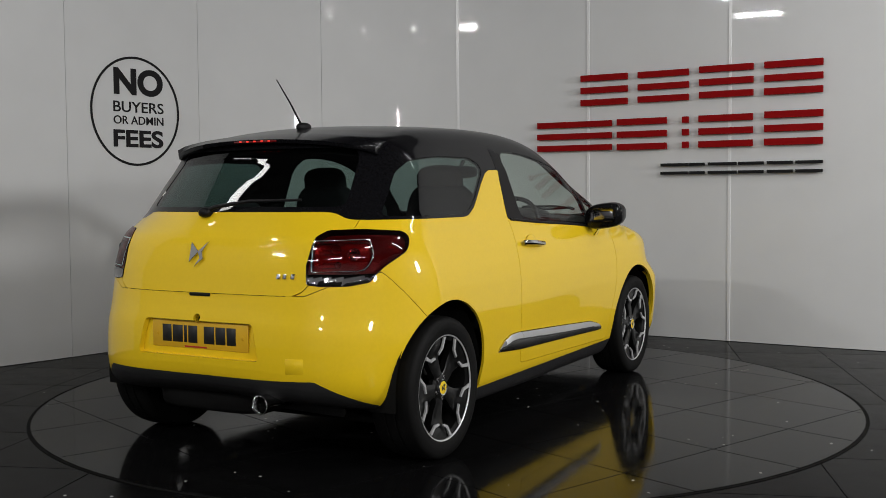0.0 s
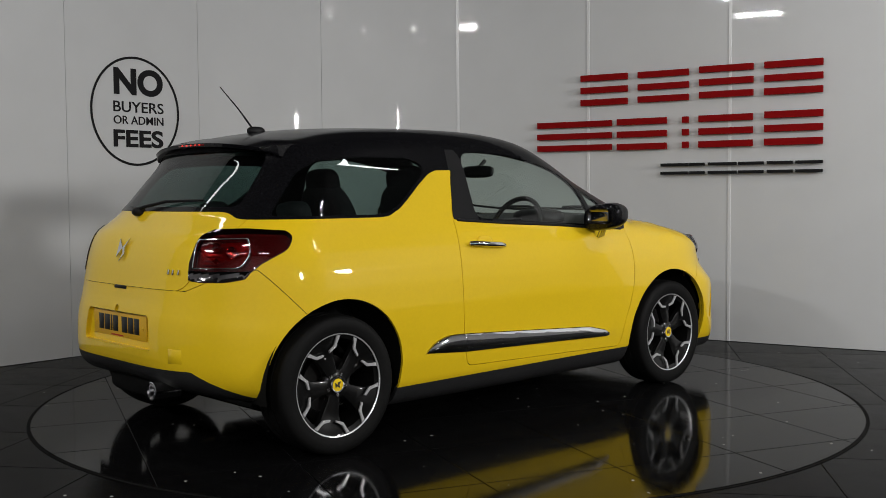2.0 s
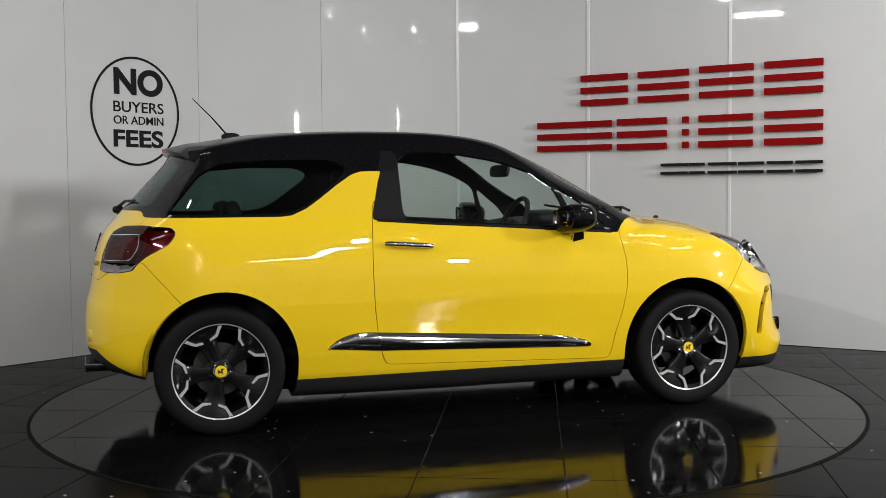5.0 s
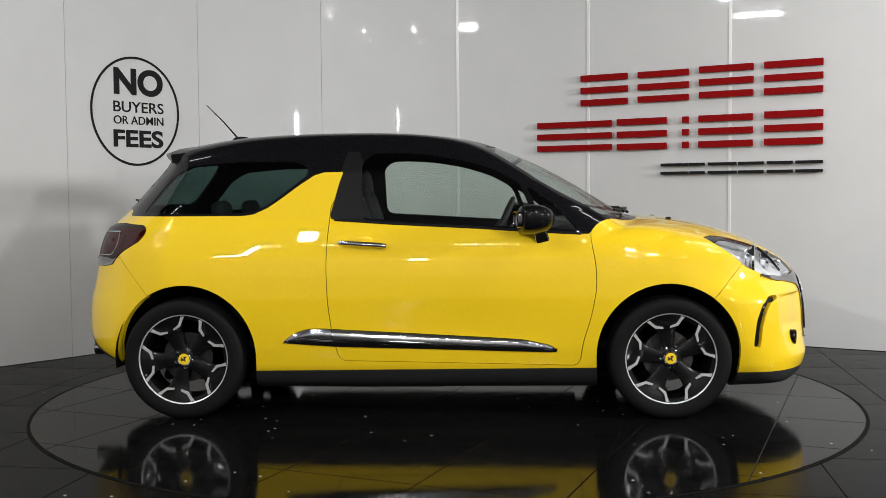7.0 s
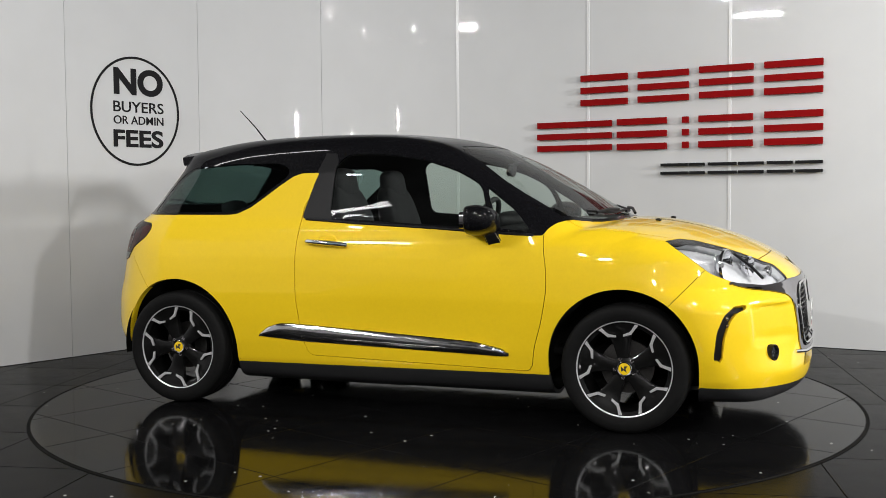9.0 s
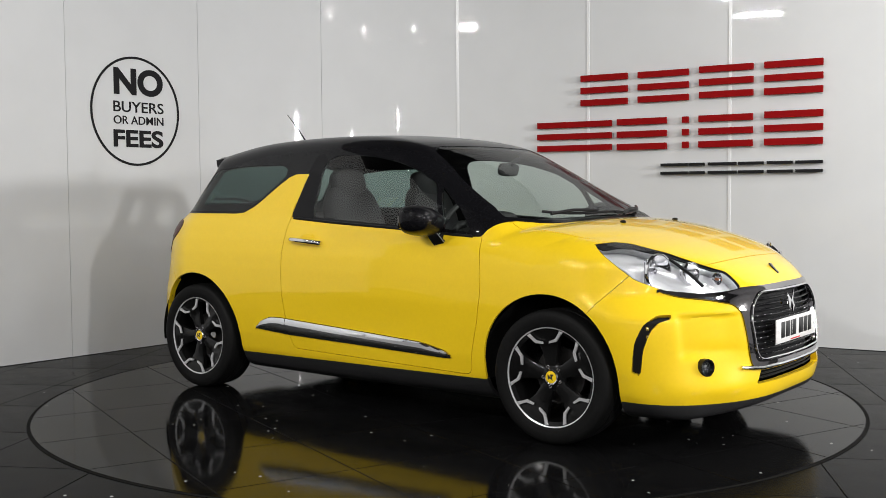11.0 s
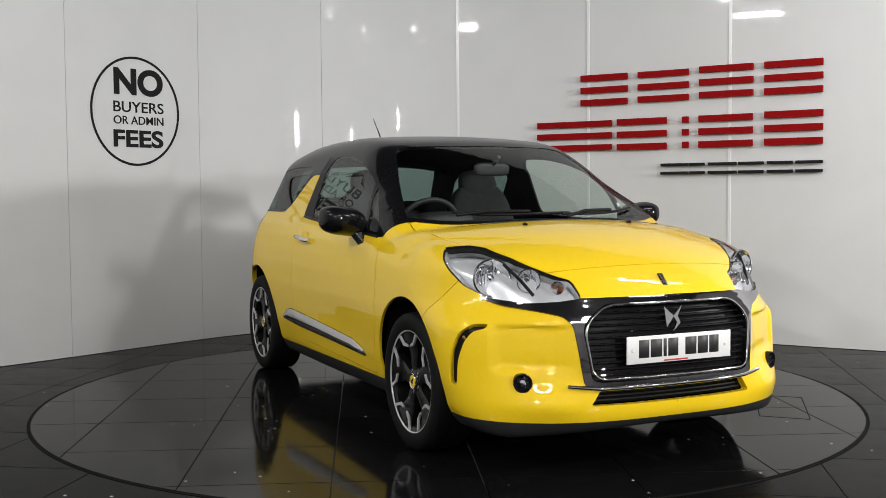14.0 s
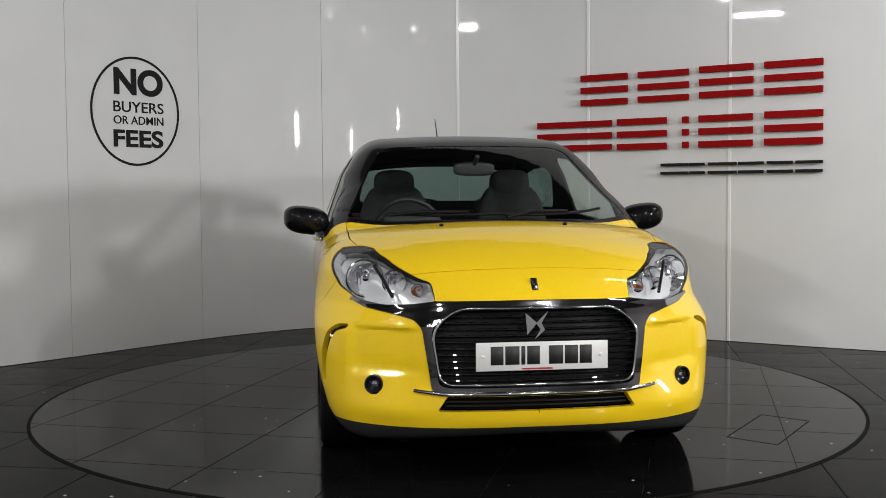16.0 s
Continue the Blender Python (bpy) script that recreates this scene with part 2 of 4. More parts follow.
def tile_mesh(name, outline, mat, drop=.006, edge=.0012):
    cx, cy = np.mean([p[0] for p in outline]), np.mean([p[1] for p in outline])
    n = len(outline)
    inn = []
    for x, y in outline:
        l = math.hypot(x - cx, y - cy) or 1
        inn.append((x - (x - cx) / l * edge * 1.4, y - (y - cy) / l * edge * 1.4))
    verts = [(x, y, -drop) for x, y in outline] + [(x, y, -edge * .6) for x, y in outline] + [(x, y, 0) for x, y in inn]
    faces = [tuple(range(2 * n, 3 * n))]
    for k in range(2):
        faces += [(k * n + i, k * n + (i + 1) % n, (k + 1) * n + (i + 1) % n, (k + 1) * n + i) for i in range(n)]
    return mesh_of(name, verts, faces, mat, smooth=False)


def build_turntable():
    t = tagged(new("turntable"), "round car turntable of black polished tiles", "turntable")
    part("base_disc", lathe("base_disc", [(0, -.05), (TABLE_R, -.05), (TABLE_R, -.004), (0, -.004)], GROUT, 128, "Z"), t, "grey grouted base disc")
    a = radians(-22.7)
    c, s = math.cos(a), math.sin(a)
    for i in range(-5, 5):
        for j in range(-5, 5):
            u, v, g = .02 + .6 * i, -.005 + .6 * j, .002
            sq = [(u + g, v + g), (u + .6 - g, v + g), (u + .6 - g, v + .6 - g), (u + g, v + .6 - g)]
            sq = [(c * p - s * q, s * p + c * q) for p, q in sq]
            cut = clip_circle(sq, TABLE_R - .002)
            if len(cut) > 2:
                part("tile", tile_mesh("tile", cut, TILE, .004), t)
    corner = [(1.334, 1.099), (1.52, 1.258), (1.091, 1.641), (0.906, 1.48)]
    for (ax, ay), (bx, by) in zip(corner, corner[1:] + corner[:1]):
        l = math.hypot(bx - ax, by - ay)
        part("hatch_seam", box_mesh("hatch_seam", (l, .004, .001), GAP, 0), t, "dark seam of an access hatch", pose((ax + bx) / 2, (ay + by) / 2, .0006, 0, 0, math.degrees(math.atan2(by - ay, bx - ax))))
    return t


TURNTABLE = build_turntable()
tagged(new("turntable_rim", lathe("turntable_rim", [(TABLE_R + .0005, -.0085), (TABLE_R + .0005, -.0012), (TABLE_R + .016, -.0012), (TABLE_R + .017, -.0085)], GAP, 160, "Z", True)),
       "dark circular gap round the turntable", "gap", kind="structure")


def wall_text(name, text, s0, s1, z0, z1, parent, weight=.018):
    """A line of lettering laid on the wall between s0 and s1, z0 and z1."""
    cu = bpy.data.curves.new(name, "FONT")
    cu.body, cu.extrude, cu.offset, cu.resolution_u = text, .5, weight, 6
    tmp = bpy.data.objects.new(name, cu)
    me = bpy.data.meshes.new_from_object(tmp)
    bpy.data.objects.remove(tmp)
    xs, ys = [v.co.x for v in me.vertices], [v.co.y for v in me.vertices]
    for v in me.vertices:
        s = s0 + (v.co.x - min(xs)) / (max(xs) - min(xs)) * (s1 - s0)
        z = z0 + (v.co.y - min(ys)) / (max(ys) - min(ys)) * (z1 - z0)
        v.co = on_wall(s, z, .001 if v.co.z < 0 else .004)
    me.materials.clear()
    me.materials.append(SIGN_BLACK)
    return part(name, me, parent)


def build_round_sign():
    sign = tagged(new("round_sign"), "round black outline sign about fees on the white wall", "sign")
    sc, zc, rs, rz = 4.382, 1.771, 0.384, 0.405
    verts, faces, n = [], [], 96
    for i in range(n):
        a = 2 * math.pi * i / n
        for k, off in ((1.0, .001), (1.0, .005), (.957, .005), (.957, .001)):
            verts.append(on_wall(sc + rs * k * math.cos(a), zc + rz * k * math.sin(a), off))
    for i in range(n):
        for j in range(4):
            faces.append((i * 4 + j, i * 4 + (j + 1) % 4, (i + 1) % n * 4 + (j + 1) % 4, (i + 1) % n * 4 + j))
    me = mesh_of("ring", verts, faces, SIGN_BLACK)
    me.set_sharp_from_angle(angle=radians(40))
    part("ring", me, sign, "black circular outline")
    wall_text("word", "NO", 4.197, 4.625, 1.888, 2.089, sign, .042)
    wall_text("word", "BUYERS", 4.190, 4.627, 1.762, 1.842, sign, .010)
    wall_text("word", "OR ADMIN", 4.190, 4.624, 1.673, 1.735, sign, .010)
    wall_text("word", "FEES", 4.186, 4.619, 1.503, 1.633, sign, .030)


build_round_sign()


def wall_bar(name, s0, s1, z0, z1, mat, parent, off=(.018, .045)):
    n = 4
    verts, faces = [], []
    for i in range(n + 1):
        s = s0 + (s1 - s0) * i / n
        for z, o in ((z0, off[0]), (z0, off[1]), (z1, off[1]), (z1, off[0])):
            verts.append(on_wall(s, z, o))
    for i in range(n):
        for j in range(4):
            faces.append((i * 4 + j, i * 4 + (j + 1) % 4, i * 4 + 4 + (j + 1) % 4, i * 4 + 4 + j))
    faces += [(3, 2, 1, 0), tuple(n * 4 + k for k in (0, 1, 2, 3))]
    part(name, mesh_of(name, verts, faces, mat, smooth=False), parent)


def build_bar_sign():
    """The raised showroom sign, as plain bars of its size and colours."""
    sign = tagged(new("wall_sign"), "raised red and black bar sign on stand-offs on the white wall", "sign")
    for s0, s1, z0, z1 in ((8.391, 8.789, 1.845, 2.091), (8.879, 9.290, 1.849, 2.089), (9.375, 9.785, 1.856, 2.097), (9.868, 10.283, 1.854, 2.098),
                           (8.006, 8.656, 1.484, 1.722), (8.704, 9.114, 1.479, 1.726), (9.242, 9.291, 1.482, 1.723), (9.372, 9.783, 1.481, 1.725), (9.871, 10.286, 1.482, 1.732)):
        h = (z1 - z0)
        for k in ((0, .2), (.4, .6), (.8, 1)):
            wall_bar("red_bar", s0, s1, z0 + h * k[0], z0 + h * k[1], SIGN_RED, sign)
    for s0, s1 in ((9.070, 9.289), (9.301, 9.418), (9.447, 9.665), (9.680, 9.866), (9.892, 10.078), (10.098, 10.288)):
        for k in ((0, .26), (.74, 1)):
            z0, h = 1.278, 0.087
            wall_bar("black_bar", s0, s1, z0 + h * k[0], z0 + h * k[1], SIGN_BLACK, sign)


build_bar_sign()


# ---- car body form: side profile, widths and corner sweep, all in the car's own space (x forward, z up) ----
PROFILE = [(-1.55, .25), (-1.81, .285), (-1.912, .33), (-1.951, .40), (-1.956, .50), (-1.948, .60), (-1.930, .67), (-1.912, .76), (-1.892, .86),
           (-1.858, .95), (-1.80, 1.02), (-1.72, 1.11), (-1.64, 1.20), (-1.55, 1.30), (-1.49, 1.385), (-1.33, 1.425), (-1.14, 1.455), (-.95, 1.47),
           (-.72, 1.479), (-.45, 1.481), (-.22, 1.475), (-.05, 1.462), (.09, 1.444), (.22, 1.416), (.36, 1.365), (.52, 1.293), (.68, 1.207),
           (.82, 1.122), (.94, 1.045), (1.03, 1.0), (1.12, .998), (1.25, .985), (1.40, .958), (1.55, .917), (1.68, .868), (1.78, .818),
           (1.86, .765), (1.915, .705), (1.945, .62), (1.958, .50), (1.968, .38), (1.972, .28), (1.955, .215), (1.90, .18), (1.70, .165), (1.3, .16), (-1.3, .16)]


def smooth_closed(pts, n):
    p = np.array(pts, float)
    out = []
    for i in range(len(p)):
        a, b, c, d = p[i - 1], p[i], p[(i + 1) % len(p)], p[(i + 2) % len(p)]
        for t in np.arange(n) / n:
            out.append(.5 * (2 * b + (c - a) * t + (2 * a - 5 * b + 4 * c - d) * t * t + (3 * b - a - 3 * c + d) * t ** 3))
    return np.array(out)


def poly_sdf(px, pz, poly):
    """Signed distance to a closed outline, negative inside."""
    px, pz = np.asarray(px, float), np.asarray(pz, float)
    best, inside = np.full(px.shape, 1e9), np.zeros(px.shape, bool)
    for (ax, az), (bx, bz) in zip(poly, np.roll(poly, -1, axis=0)):
        ex, ez = bx - ax, bz - az
        t = np.clip(((px - ax) * ex + (pz - az) * ez) / (ex * ex + ez * ez + 1e-12), 0, 1)
        best = np.minimum(best, (px - ax - t * ex) ** 2 + (pz - az - t * ez) ** 2)
        inside ^= ((az > pz) != (bz > pz)) & (px < ex * (pz - az) / (ez if abs(ez) > 1e-12 else 1e-12) + ax)
    return np.where(inside, -1, 1) * np.sqrt(best)


PROFILE_LINE = smooth_closed(PROFILE, 3)
WIDTH_Z = [.10, .16, .25, .35, .48, .60, .72, .80, .88, .95, 1.0, 1.25, 1.36, 1.5]
WIDTH_Y = [.70, .755, .80, .822, .838, .846, .843, .835, .817, .793, .768, .682, .618, .53]


def sweep(x, y, z):
    """How far the nose and the tail sweep back towards the corners; the tail is squarer below its window."""
    y = np.abs(y)
    up = np.clip((z - .96) / .08, 0, 1)
    return np.where(x > 0, (.80 - .19 * np.clip((.68 - z) / .1, 0, 1)) * y ** 3, up * .68 * y ** 3 + (1 - up) * .82 * y ** 4.2) * np.tanh(x / .35)


def nose_ease(x, z):
    """The bonnet and the feet of the screen pillars sweep back less than the bumper and the roof."""
    foot = .62 * np.exp(-((z - 1.0) / .15) ** 2) * np.clip((x - .3) / .25, 0, 1)
    return 1 - np.maximum(foot, .62 * np.exp(-((z - .87) / .11) ** 2) * np.clip((x - .95) / .25, 0, 1))


def smax(a, b, k):
    h = np.maximum(k - np.abs(a - b), 0) / k
    return np.maximum(a, b) + h * h * k * .25


def body_field(x, y, z):
    a = poly_sdf(x + sweep(x, y, z) * nose_ease(x, z), z + .085 * y * y, PROFILE_LINE)
    w = np.interp(z, WIDTH_Z, WIDTH_Y)
    w = w + .012 * np.exp(-((x - 1.14) / .42) ** 2 - ((z - .55) / .25) ** 2) + .016 * np.exp(-((x + 1.32) / .45) ** 2 - ((z - .6) / .28) ** 2)
    w = w - .012 * np.exp(-((x - .1) / .5) ** 2 - ((z - .47) / .13) ** 2)
    w = w + .012 * np.exp(-((x - 1.5) / .3) ** 2 - ((z - .45) / .25) ** 2)
    c = (np.abs(y) - w) * .95
    a = a + np.where(x > 1.3, .018 * np.exp(-((np.abs(y) - .56) / .13) ** 2 - ((z - .405) / .045) ** 2) - .020 * np.exp(-((np.abs(y) - .60) / .16) ** 2 - ((z - .285) / .05) ** 2), 0.)
    step = lambda v, w: 1 / (1 + np.exp(-np.clip(v / w, -40, 40)))
    a = a + np.where(x > 1.3, .028 * step(.596 - z, .004) * step(z - .425, .008) * step(.712 - np.abs(y), .008) * step(np.abs(y) - .475, .02), 0.)
    return smax(a, c, np.where(z > 1.05, .09, np.where(x < 0, .10, .11)))


def body_grid(nx, ncap, nphi, x0=-1.25, x1=1.3, zc=.62):
    """Points of the half shell (y >= 0) met by rays from the car's long axis: straight out between x0 and x1, fanned round the ends."""
    s = [(x0, -a) for a in np.linspace(math.pi / 2 * .985, 0, ncap, endpoint=False)] + [(x, 0) for x in np.linspace(x0, x1, nx)] + \
        [(x1, a) for a in np.linspace(0, math.pi / 2 * .985, ncap + 1)[1:]]
    ox, al = np.array(s).T
    phi = np.linspace(-math.pi / 2, math.pi / 2, nphi)
    OX, AL = np.meshgrid(ox, al * 0, indexing="ij")[0][:, :1] + np.zeros((1, nphi)), al[:, None] + np.zeros((1, nphi))
    PH = phi[None, :] + np.zeros((len(ox), 1))
    dx, dy, dz = np.sin(AL), np.cos(AL) * np.cos(PH), np.cos(AL) * np.sin(PH)
    lo, hi = np.full(OX.shape, .02), np.full(OX.shape, 1.6)
    for _ in range(26):
        m = (lo + hi) / 2
        ins = body_field(OX + m * dx, m * dy, zc + m * dz) < 0
        lo, hi = np.where(ins, m, lo), np.where(ins, hi, m)
    return OX + lo * dx, lo * dy, zc + lo * dz


# ---- the car: one shell, parted along its joints into panels, panes and lamps ----
CAR = tagged(new("car"), "yellow three-door hatchback with black roof on the turntable", "car")


class Shell:
    """Half of the body (y >= 0) as a triangle net whose vertices slide onto the joint lines."""

    def __init__(self):
        x, y, z = body_grid(220, 112, 185)
        nu, nv = x.shape
        self.v = np.stack([x.ravel(), y.ravel(), z.ravel()], 1)
        self.v[np.abs(self.v[:, 1]) < 2e-4, 1] = 0
        i = np.arange(nu * nv).reshape(nu, nv)
        a, b, c, d = i[:-1, :-1].ravel(), i[1:, :-1].ravel(), i[1:, 1:].ravel(), i[:-1, 1:].ravel()
        # the diagonal alternates, so that joint lines find short edges both ways
        self.f = np.concatenate([np.stack([a, b, c], 1), np.stack([a, c, d], 1)])
        e = np.concatenate([self.f[:, [0, 1]], self.f[:, [1, 2]], self.f[:, [2, 0]]])
        self.e = np.unique(np.sort(e, axis=1), axis=0)
        self.lock = np.zeros(len(self.v), bool)
        self.tag = np.zeros(len(self.f), int)
        self.n = self.normals(self.v)

    @staticmethod
    def normals(v):
        h = 2e-3
        g = [body_field(v[:, 0] + h * k[0], v[:, 1] + h * k[1], v[:, 2] + h * k[2]) - body_field(v[:, 0] - h * k[0], v[:, 1] - h * k[1], v[:, 2] - h * k[2])
             for k in ((1, 0, 0), (0, 1, 0), (0, 0, 1))]
        n = np.stack(g, 1)
        return n / (np.linalg.norm(n, axis=1, keepdims=True) + 1e-9)

    def cut(self, field, tag, only=None):
        """Slide vertices onto field = 0 and give the faces inside (field < 0) the tag."""
        d = field(self.v[:, 0], self.v[:, 1], self.v[:, 2])
        a, b = self.e[:, 0], self.e[:, 1]
        if only is not None:
            live = np.zeros(len(self.v), bool)
            live[self.f[np.isin(self.tag, only)].ravel()] = True
        else:
            live = np.ones(len(self.v), bool)
        k = (d[a] * d[b] < 0) & live[a] & live[b]
        a, b = a[k], b[k]
        t = d[a] / (d[a] - d[b])
        first = np.where(self.lock[a], False, np.where(self.lock[b], True, t <= .5))
        free = ~(self.lock[a] & self.lock[b])
        mover, other, frac = np.where(first, a, b), np.where(first, b, a), np.where(first, t, 1 - t)
        order = np.argsort(-frac)
        new_v, moved = self.v.copy(), np.zeros(len(self.v), bool)
        for i in order:
            if free[i]:
                m = mover[i]
                new_v[m] = self.v[m] + frac[i] * (self.v[other[i]] - self.v[m])
                moved[m] = True
        self.v = new_v
        c = self.v[self.f].mean(1)
        ins = field(c[:, 0], c[:, 1], c[:, 2]) < 0
        if only is not None:
            ins &= np.isin(self.tag, only)
        self.tag[ins] = tag
        dn = field(self.v[:, 0], self.v[:, 1], self.v[:, 2])
        self.lock |= moved | (np.abs(dn) < 1e-5)

    def panel(self, tags, inset=.0018, flange=.014, lift=0.0, both=True, side=1):
        """Vertices and faces of the panels with these tags: edges drawn in by inset and turned under by flange. both: the two halves together; else one side."""
        f = self.f[np.isin(self.tag, tags)]
        area = np.linalg.norm(np.cross(self.v[f[:, 1]] - self.v[f[:, 0]], self.v[f[:, 2]] - self.v[f[:, 0]]), axis=1)
        f = f[area > 1e-9]
        used, inv = np.unique(f.ravel(), return_inverse=True)
        f = inv.reshape(-1, 3)
        v, n = self.v[used].copy(), self.n[used]
        e = np.concatenate([f[:, [0, 1]], f[:, [1, 2]], f[:, [2, 0]]])
        key = np.sort(e, axis=1)
        _, idx, cnt = np.unique(key, axis=0, return_index=True, return_counts=True)
        be = e[idx[cnt == 1]]
        mid = (np.abs(v[be[:, 0], 1]) < 1e-6) & (np.abs(v[be[:, 1], 1]) < 1e-6)
        if both:
            be = be[~mid]
        if inset and len(be):
            push = np.zeros_like(v)
            t = v[be[:, 1]] - v[be[:, 0]]
            t /= np.linalg.norm(t, axis=1, keepdims=True) + 1e-9
            nn = n[be[:, 0]]
            inn = np.cross(nn, t)
            # faces run round so that their inner side lies to one hand
            sgn = np.sign(np.einsum("ij,ij->i", np.cross(v[f[:, 1]] - v[f[:, 0]], v[f[:, 2]] - v[f[:, 0]]), n[f[:, 0]]).sum())
            for q in (0, 1):
                np.add.at(push, be[:, q], inn * sgn)
            l = np.linalg.norm(push, axis=1, keepdims=True)
            push = np.where(l > .3, push / np.maximum(l, 1e-9), 0) * inset
            if both:
                push[np.abs(v[:, 1]) < 1e-6, 1] = 0
            v = v + push
        v = v + n * lift
        k = len(v)
        if flange and len(be):
            bv, bi = np.unique(be.ravel(), return_inverse=True)
            bi = bi.reshape(-1, 2)
            v = np.concatenate([v, v[bv] - n[bv] * flange])
            q = [(int(a), int(b), k + int(c), k + int(d)) for (a, b), (d, c) in zip(be, bi)]
        else:
            q = []
        faces = [tuple(t) for t in f] + q
        if both:
            v2 = v * np.array([1, -1, 1])
            m = np.arange(len(v)) + len(v)
            on = np.abs(v[:, 1]) < 1e-6
            m[on] = np.arange(len(v))[on]
            faces = faces + [tuple(m[list(t)][::-1]) for t in faces]
            v = np.concatenate([v, v2])
        elif side < 0:
            v = v * np.array([1, -1, 1])
            faces = [tuple(t)[::-1] for t in faces]
        return v, faces

    def part(self, name, tags, mat, parent, label="", both=True, **kw):
        made = []
        for side in ((1,) if both else (1, -1)):
            v, f = self.panel(tags, both=both, side=side, **kw)
            me = mesh_of(name, v, f, mat)
            bm = bmesh.new()
            bm.from_mesh(me)
            loose = [q for q in bm.verts if not q.link_faces]
            bmesh.ops.delete(bm, geom=loose, context="VERTS")
            bmesh.ops.recalc_face_normals(bm, faces=bm.faces)
            bm.to_mesh(me), bm.free()
            me.set_sharp_from_angle(angle=radians(38))
            made.append(part(name, me, parent, label))
        return made


def region(points, view, where=None):
    """A field from an outline in a view: side (x, z), end (y, z) or turn (angle round the end in degrees, z)."""
    p = np.array(points, float)
    if view == "turn":
        p[:, 0] = np.radians(p[:, 0]) * .75

    def field(x, y, z):
        u = {"side": x, "end": y, "turn": np.arctan2(np.abs(y), np.abs(x) - 1.0) * .75}[view]
        d = poly_sdf(u, z, p)
        return d if where is None else np.where(where(x, y, z), d, 9.)
    return field


def rounded(points, r=.02, n=4):
    """An outline with its corners rounded."""
    p, out = [Vector(q) for q in points], []
    for i, b in enumerate(p):
        a, c = p[i - 1], p[(i + 1) % len(p)]
        k = min(r, (a - b).length * .45, (c - b).length * .45)
        s, e = b + (a - b).normalized() * k, b + (c - b).normalized() * k
        for t in np.linspace(0, 1, n + 1):
            q = s * (1 - t) ** 2 + b * 2 * t * (1 - t) + e * t * t
            out.append((q.x, q.y))
    return out


FRONT, REAR = (lambda x, y, z: x > 1.15), (lambda x, y, z: x < -1.15)
OPEN, BODY, DOOR, BONNET, BUMPER_F, BUMPER_R, GATE, BLACK, SILL, LIP, VALANCE, UNDER = range(-1, 11)
PANE_DOOR, PANE_QUARTER, PANE_FRONT, PANE_SCREEN, PANE_REAR, LAMP_F, LAMP_R, GRILLE, INTAKE, DRL, WING, FRAME, STRIP_D, STRIP_B, PILLAR, TRIM_BELT, REAR_GAP, FOG, LAMP_FB, LAMP_RC, LAMP_RI, LAMP_RL = range(11, 33)
sh = Shell()
WHEEL_R, WHEEL_F, WHEEL_Z = -1.318, 1.146, .308
arch = lambda cx, cz, r: (lambda x, y, z: np.where(y > .45, np.hypot(x - cx, (z - cz) * np.where(z < cz, .55, 1)) - r, 9.))
sh.cut(arch(WHEEL_F - .012, .315, .356), OPEN)
sh.cut(arch(WHEEL_R + .012, .315, .356), OPEN)

# greenhouse: all that is black above the belt line, with the body's fin left in yellow
BELT = [(-3, 1.022), (-1.02, 1.022), (-.965, 1.028), (-.89, 1.062), (-.826, 1.108), (-.737, 1.177), (-.66, 1.230), (-.61, 1.247), (-.505, 1.249), (-.525, 1.19),
        (-.566, 1.02), (-.562, 1.004), (-.54, .999), (-.24, .976), (.187, .954), (.614, .922), (.744, .922), (1.4, .90), (1.4, 2), (-3, 2)]
belt = region(BELT, "side")


def cowl(x, y, z):
    return x + sweep(x, y, z) - (1.055 + .07 * (y / .75) ** 2)


def gate_rise(x, y):
    """The window line steps up across the tailgate."""
    return np.where(x < -1.4, .034 / (1 + np.exp(-np.clip((.535 - np.abs(y)) / .018, -40, 40))), 0.)


sh.cut(lambda x, y, z: np.maximum(belt(x, y, z - gate_rise(x, y)), cowl(x, y, z)), BLACK, [BODY])
side_on = lambda x, y, z: y > .35
sh.cut(region(rounded([(-.41, 1.005), (.48, .952), (.405, 1.18), (.26, 1.258), (.10, 1.306), (-.08, 1.338), (-.25, 1.350), (-.36, 1.346), (-.415, 1.30)], .05), "side", side_on), PANE_DOOR, [BLACK])
sh.cut(region(rounded([(.515, .955), (.69, .94), (.585, 1.055), (.435, 1.168)], .03), "side", side_on), PANE_FRONT, [BLACK])
sh.cut(region(rounded([(-1.56, 1.034), (-1.03, 1.034), (-.955, 1.045), (-.88, 1.083), (-.74, 1.195), (-.69, 1.235), (-.69, 1.275), (-.76, 1.305), (-1.05, 1.305), (-1.30, 1.285), (-1.40, 1.23)], .03), "side", side_on), PANE_QUARTER, [BLACK])
SCREEN = region(rounded([(-1, 1.405), (.44, 1.388), (.515, 1.365), (.70, 1.01), (.66, .97), (-1, .97)], .03), "end", lambda x, y, z: x > .05)
sh.cut(lambda x, y, z: np.maximum(SCREEN(x, y, z), cowl(x, y, z) + .035), PANE_SCREEN, [BLACK])
sh.cut(region(rounded([(-1, 1.076), (.535, 1.076), (.49, 1.31), (.46, 1.335), (-1, 1.345)], .04), "end", lambda x, y, z: x < -1.38), PANE_REAR, [BLACK])
# B pillar and belt trim stand satin against the gloss roof
sh.cut(region([(-.60, .98), (-.395, .98), (-.405, 1.30), (-.43, 1.355), (-.49, 1.355)], "side", side_on), PILLAR, [BLACK])

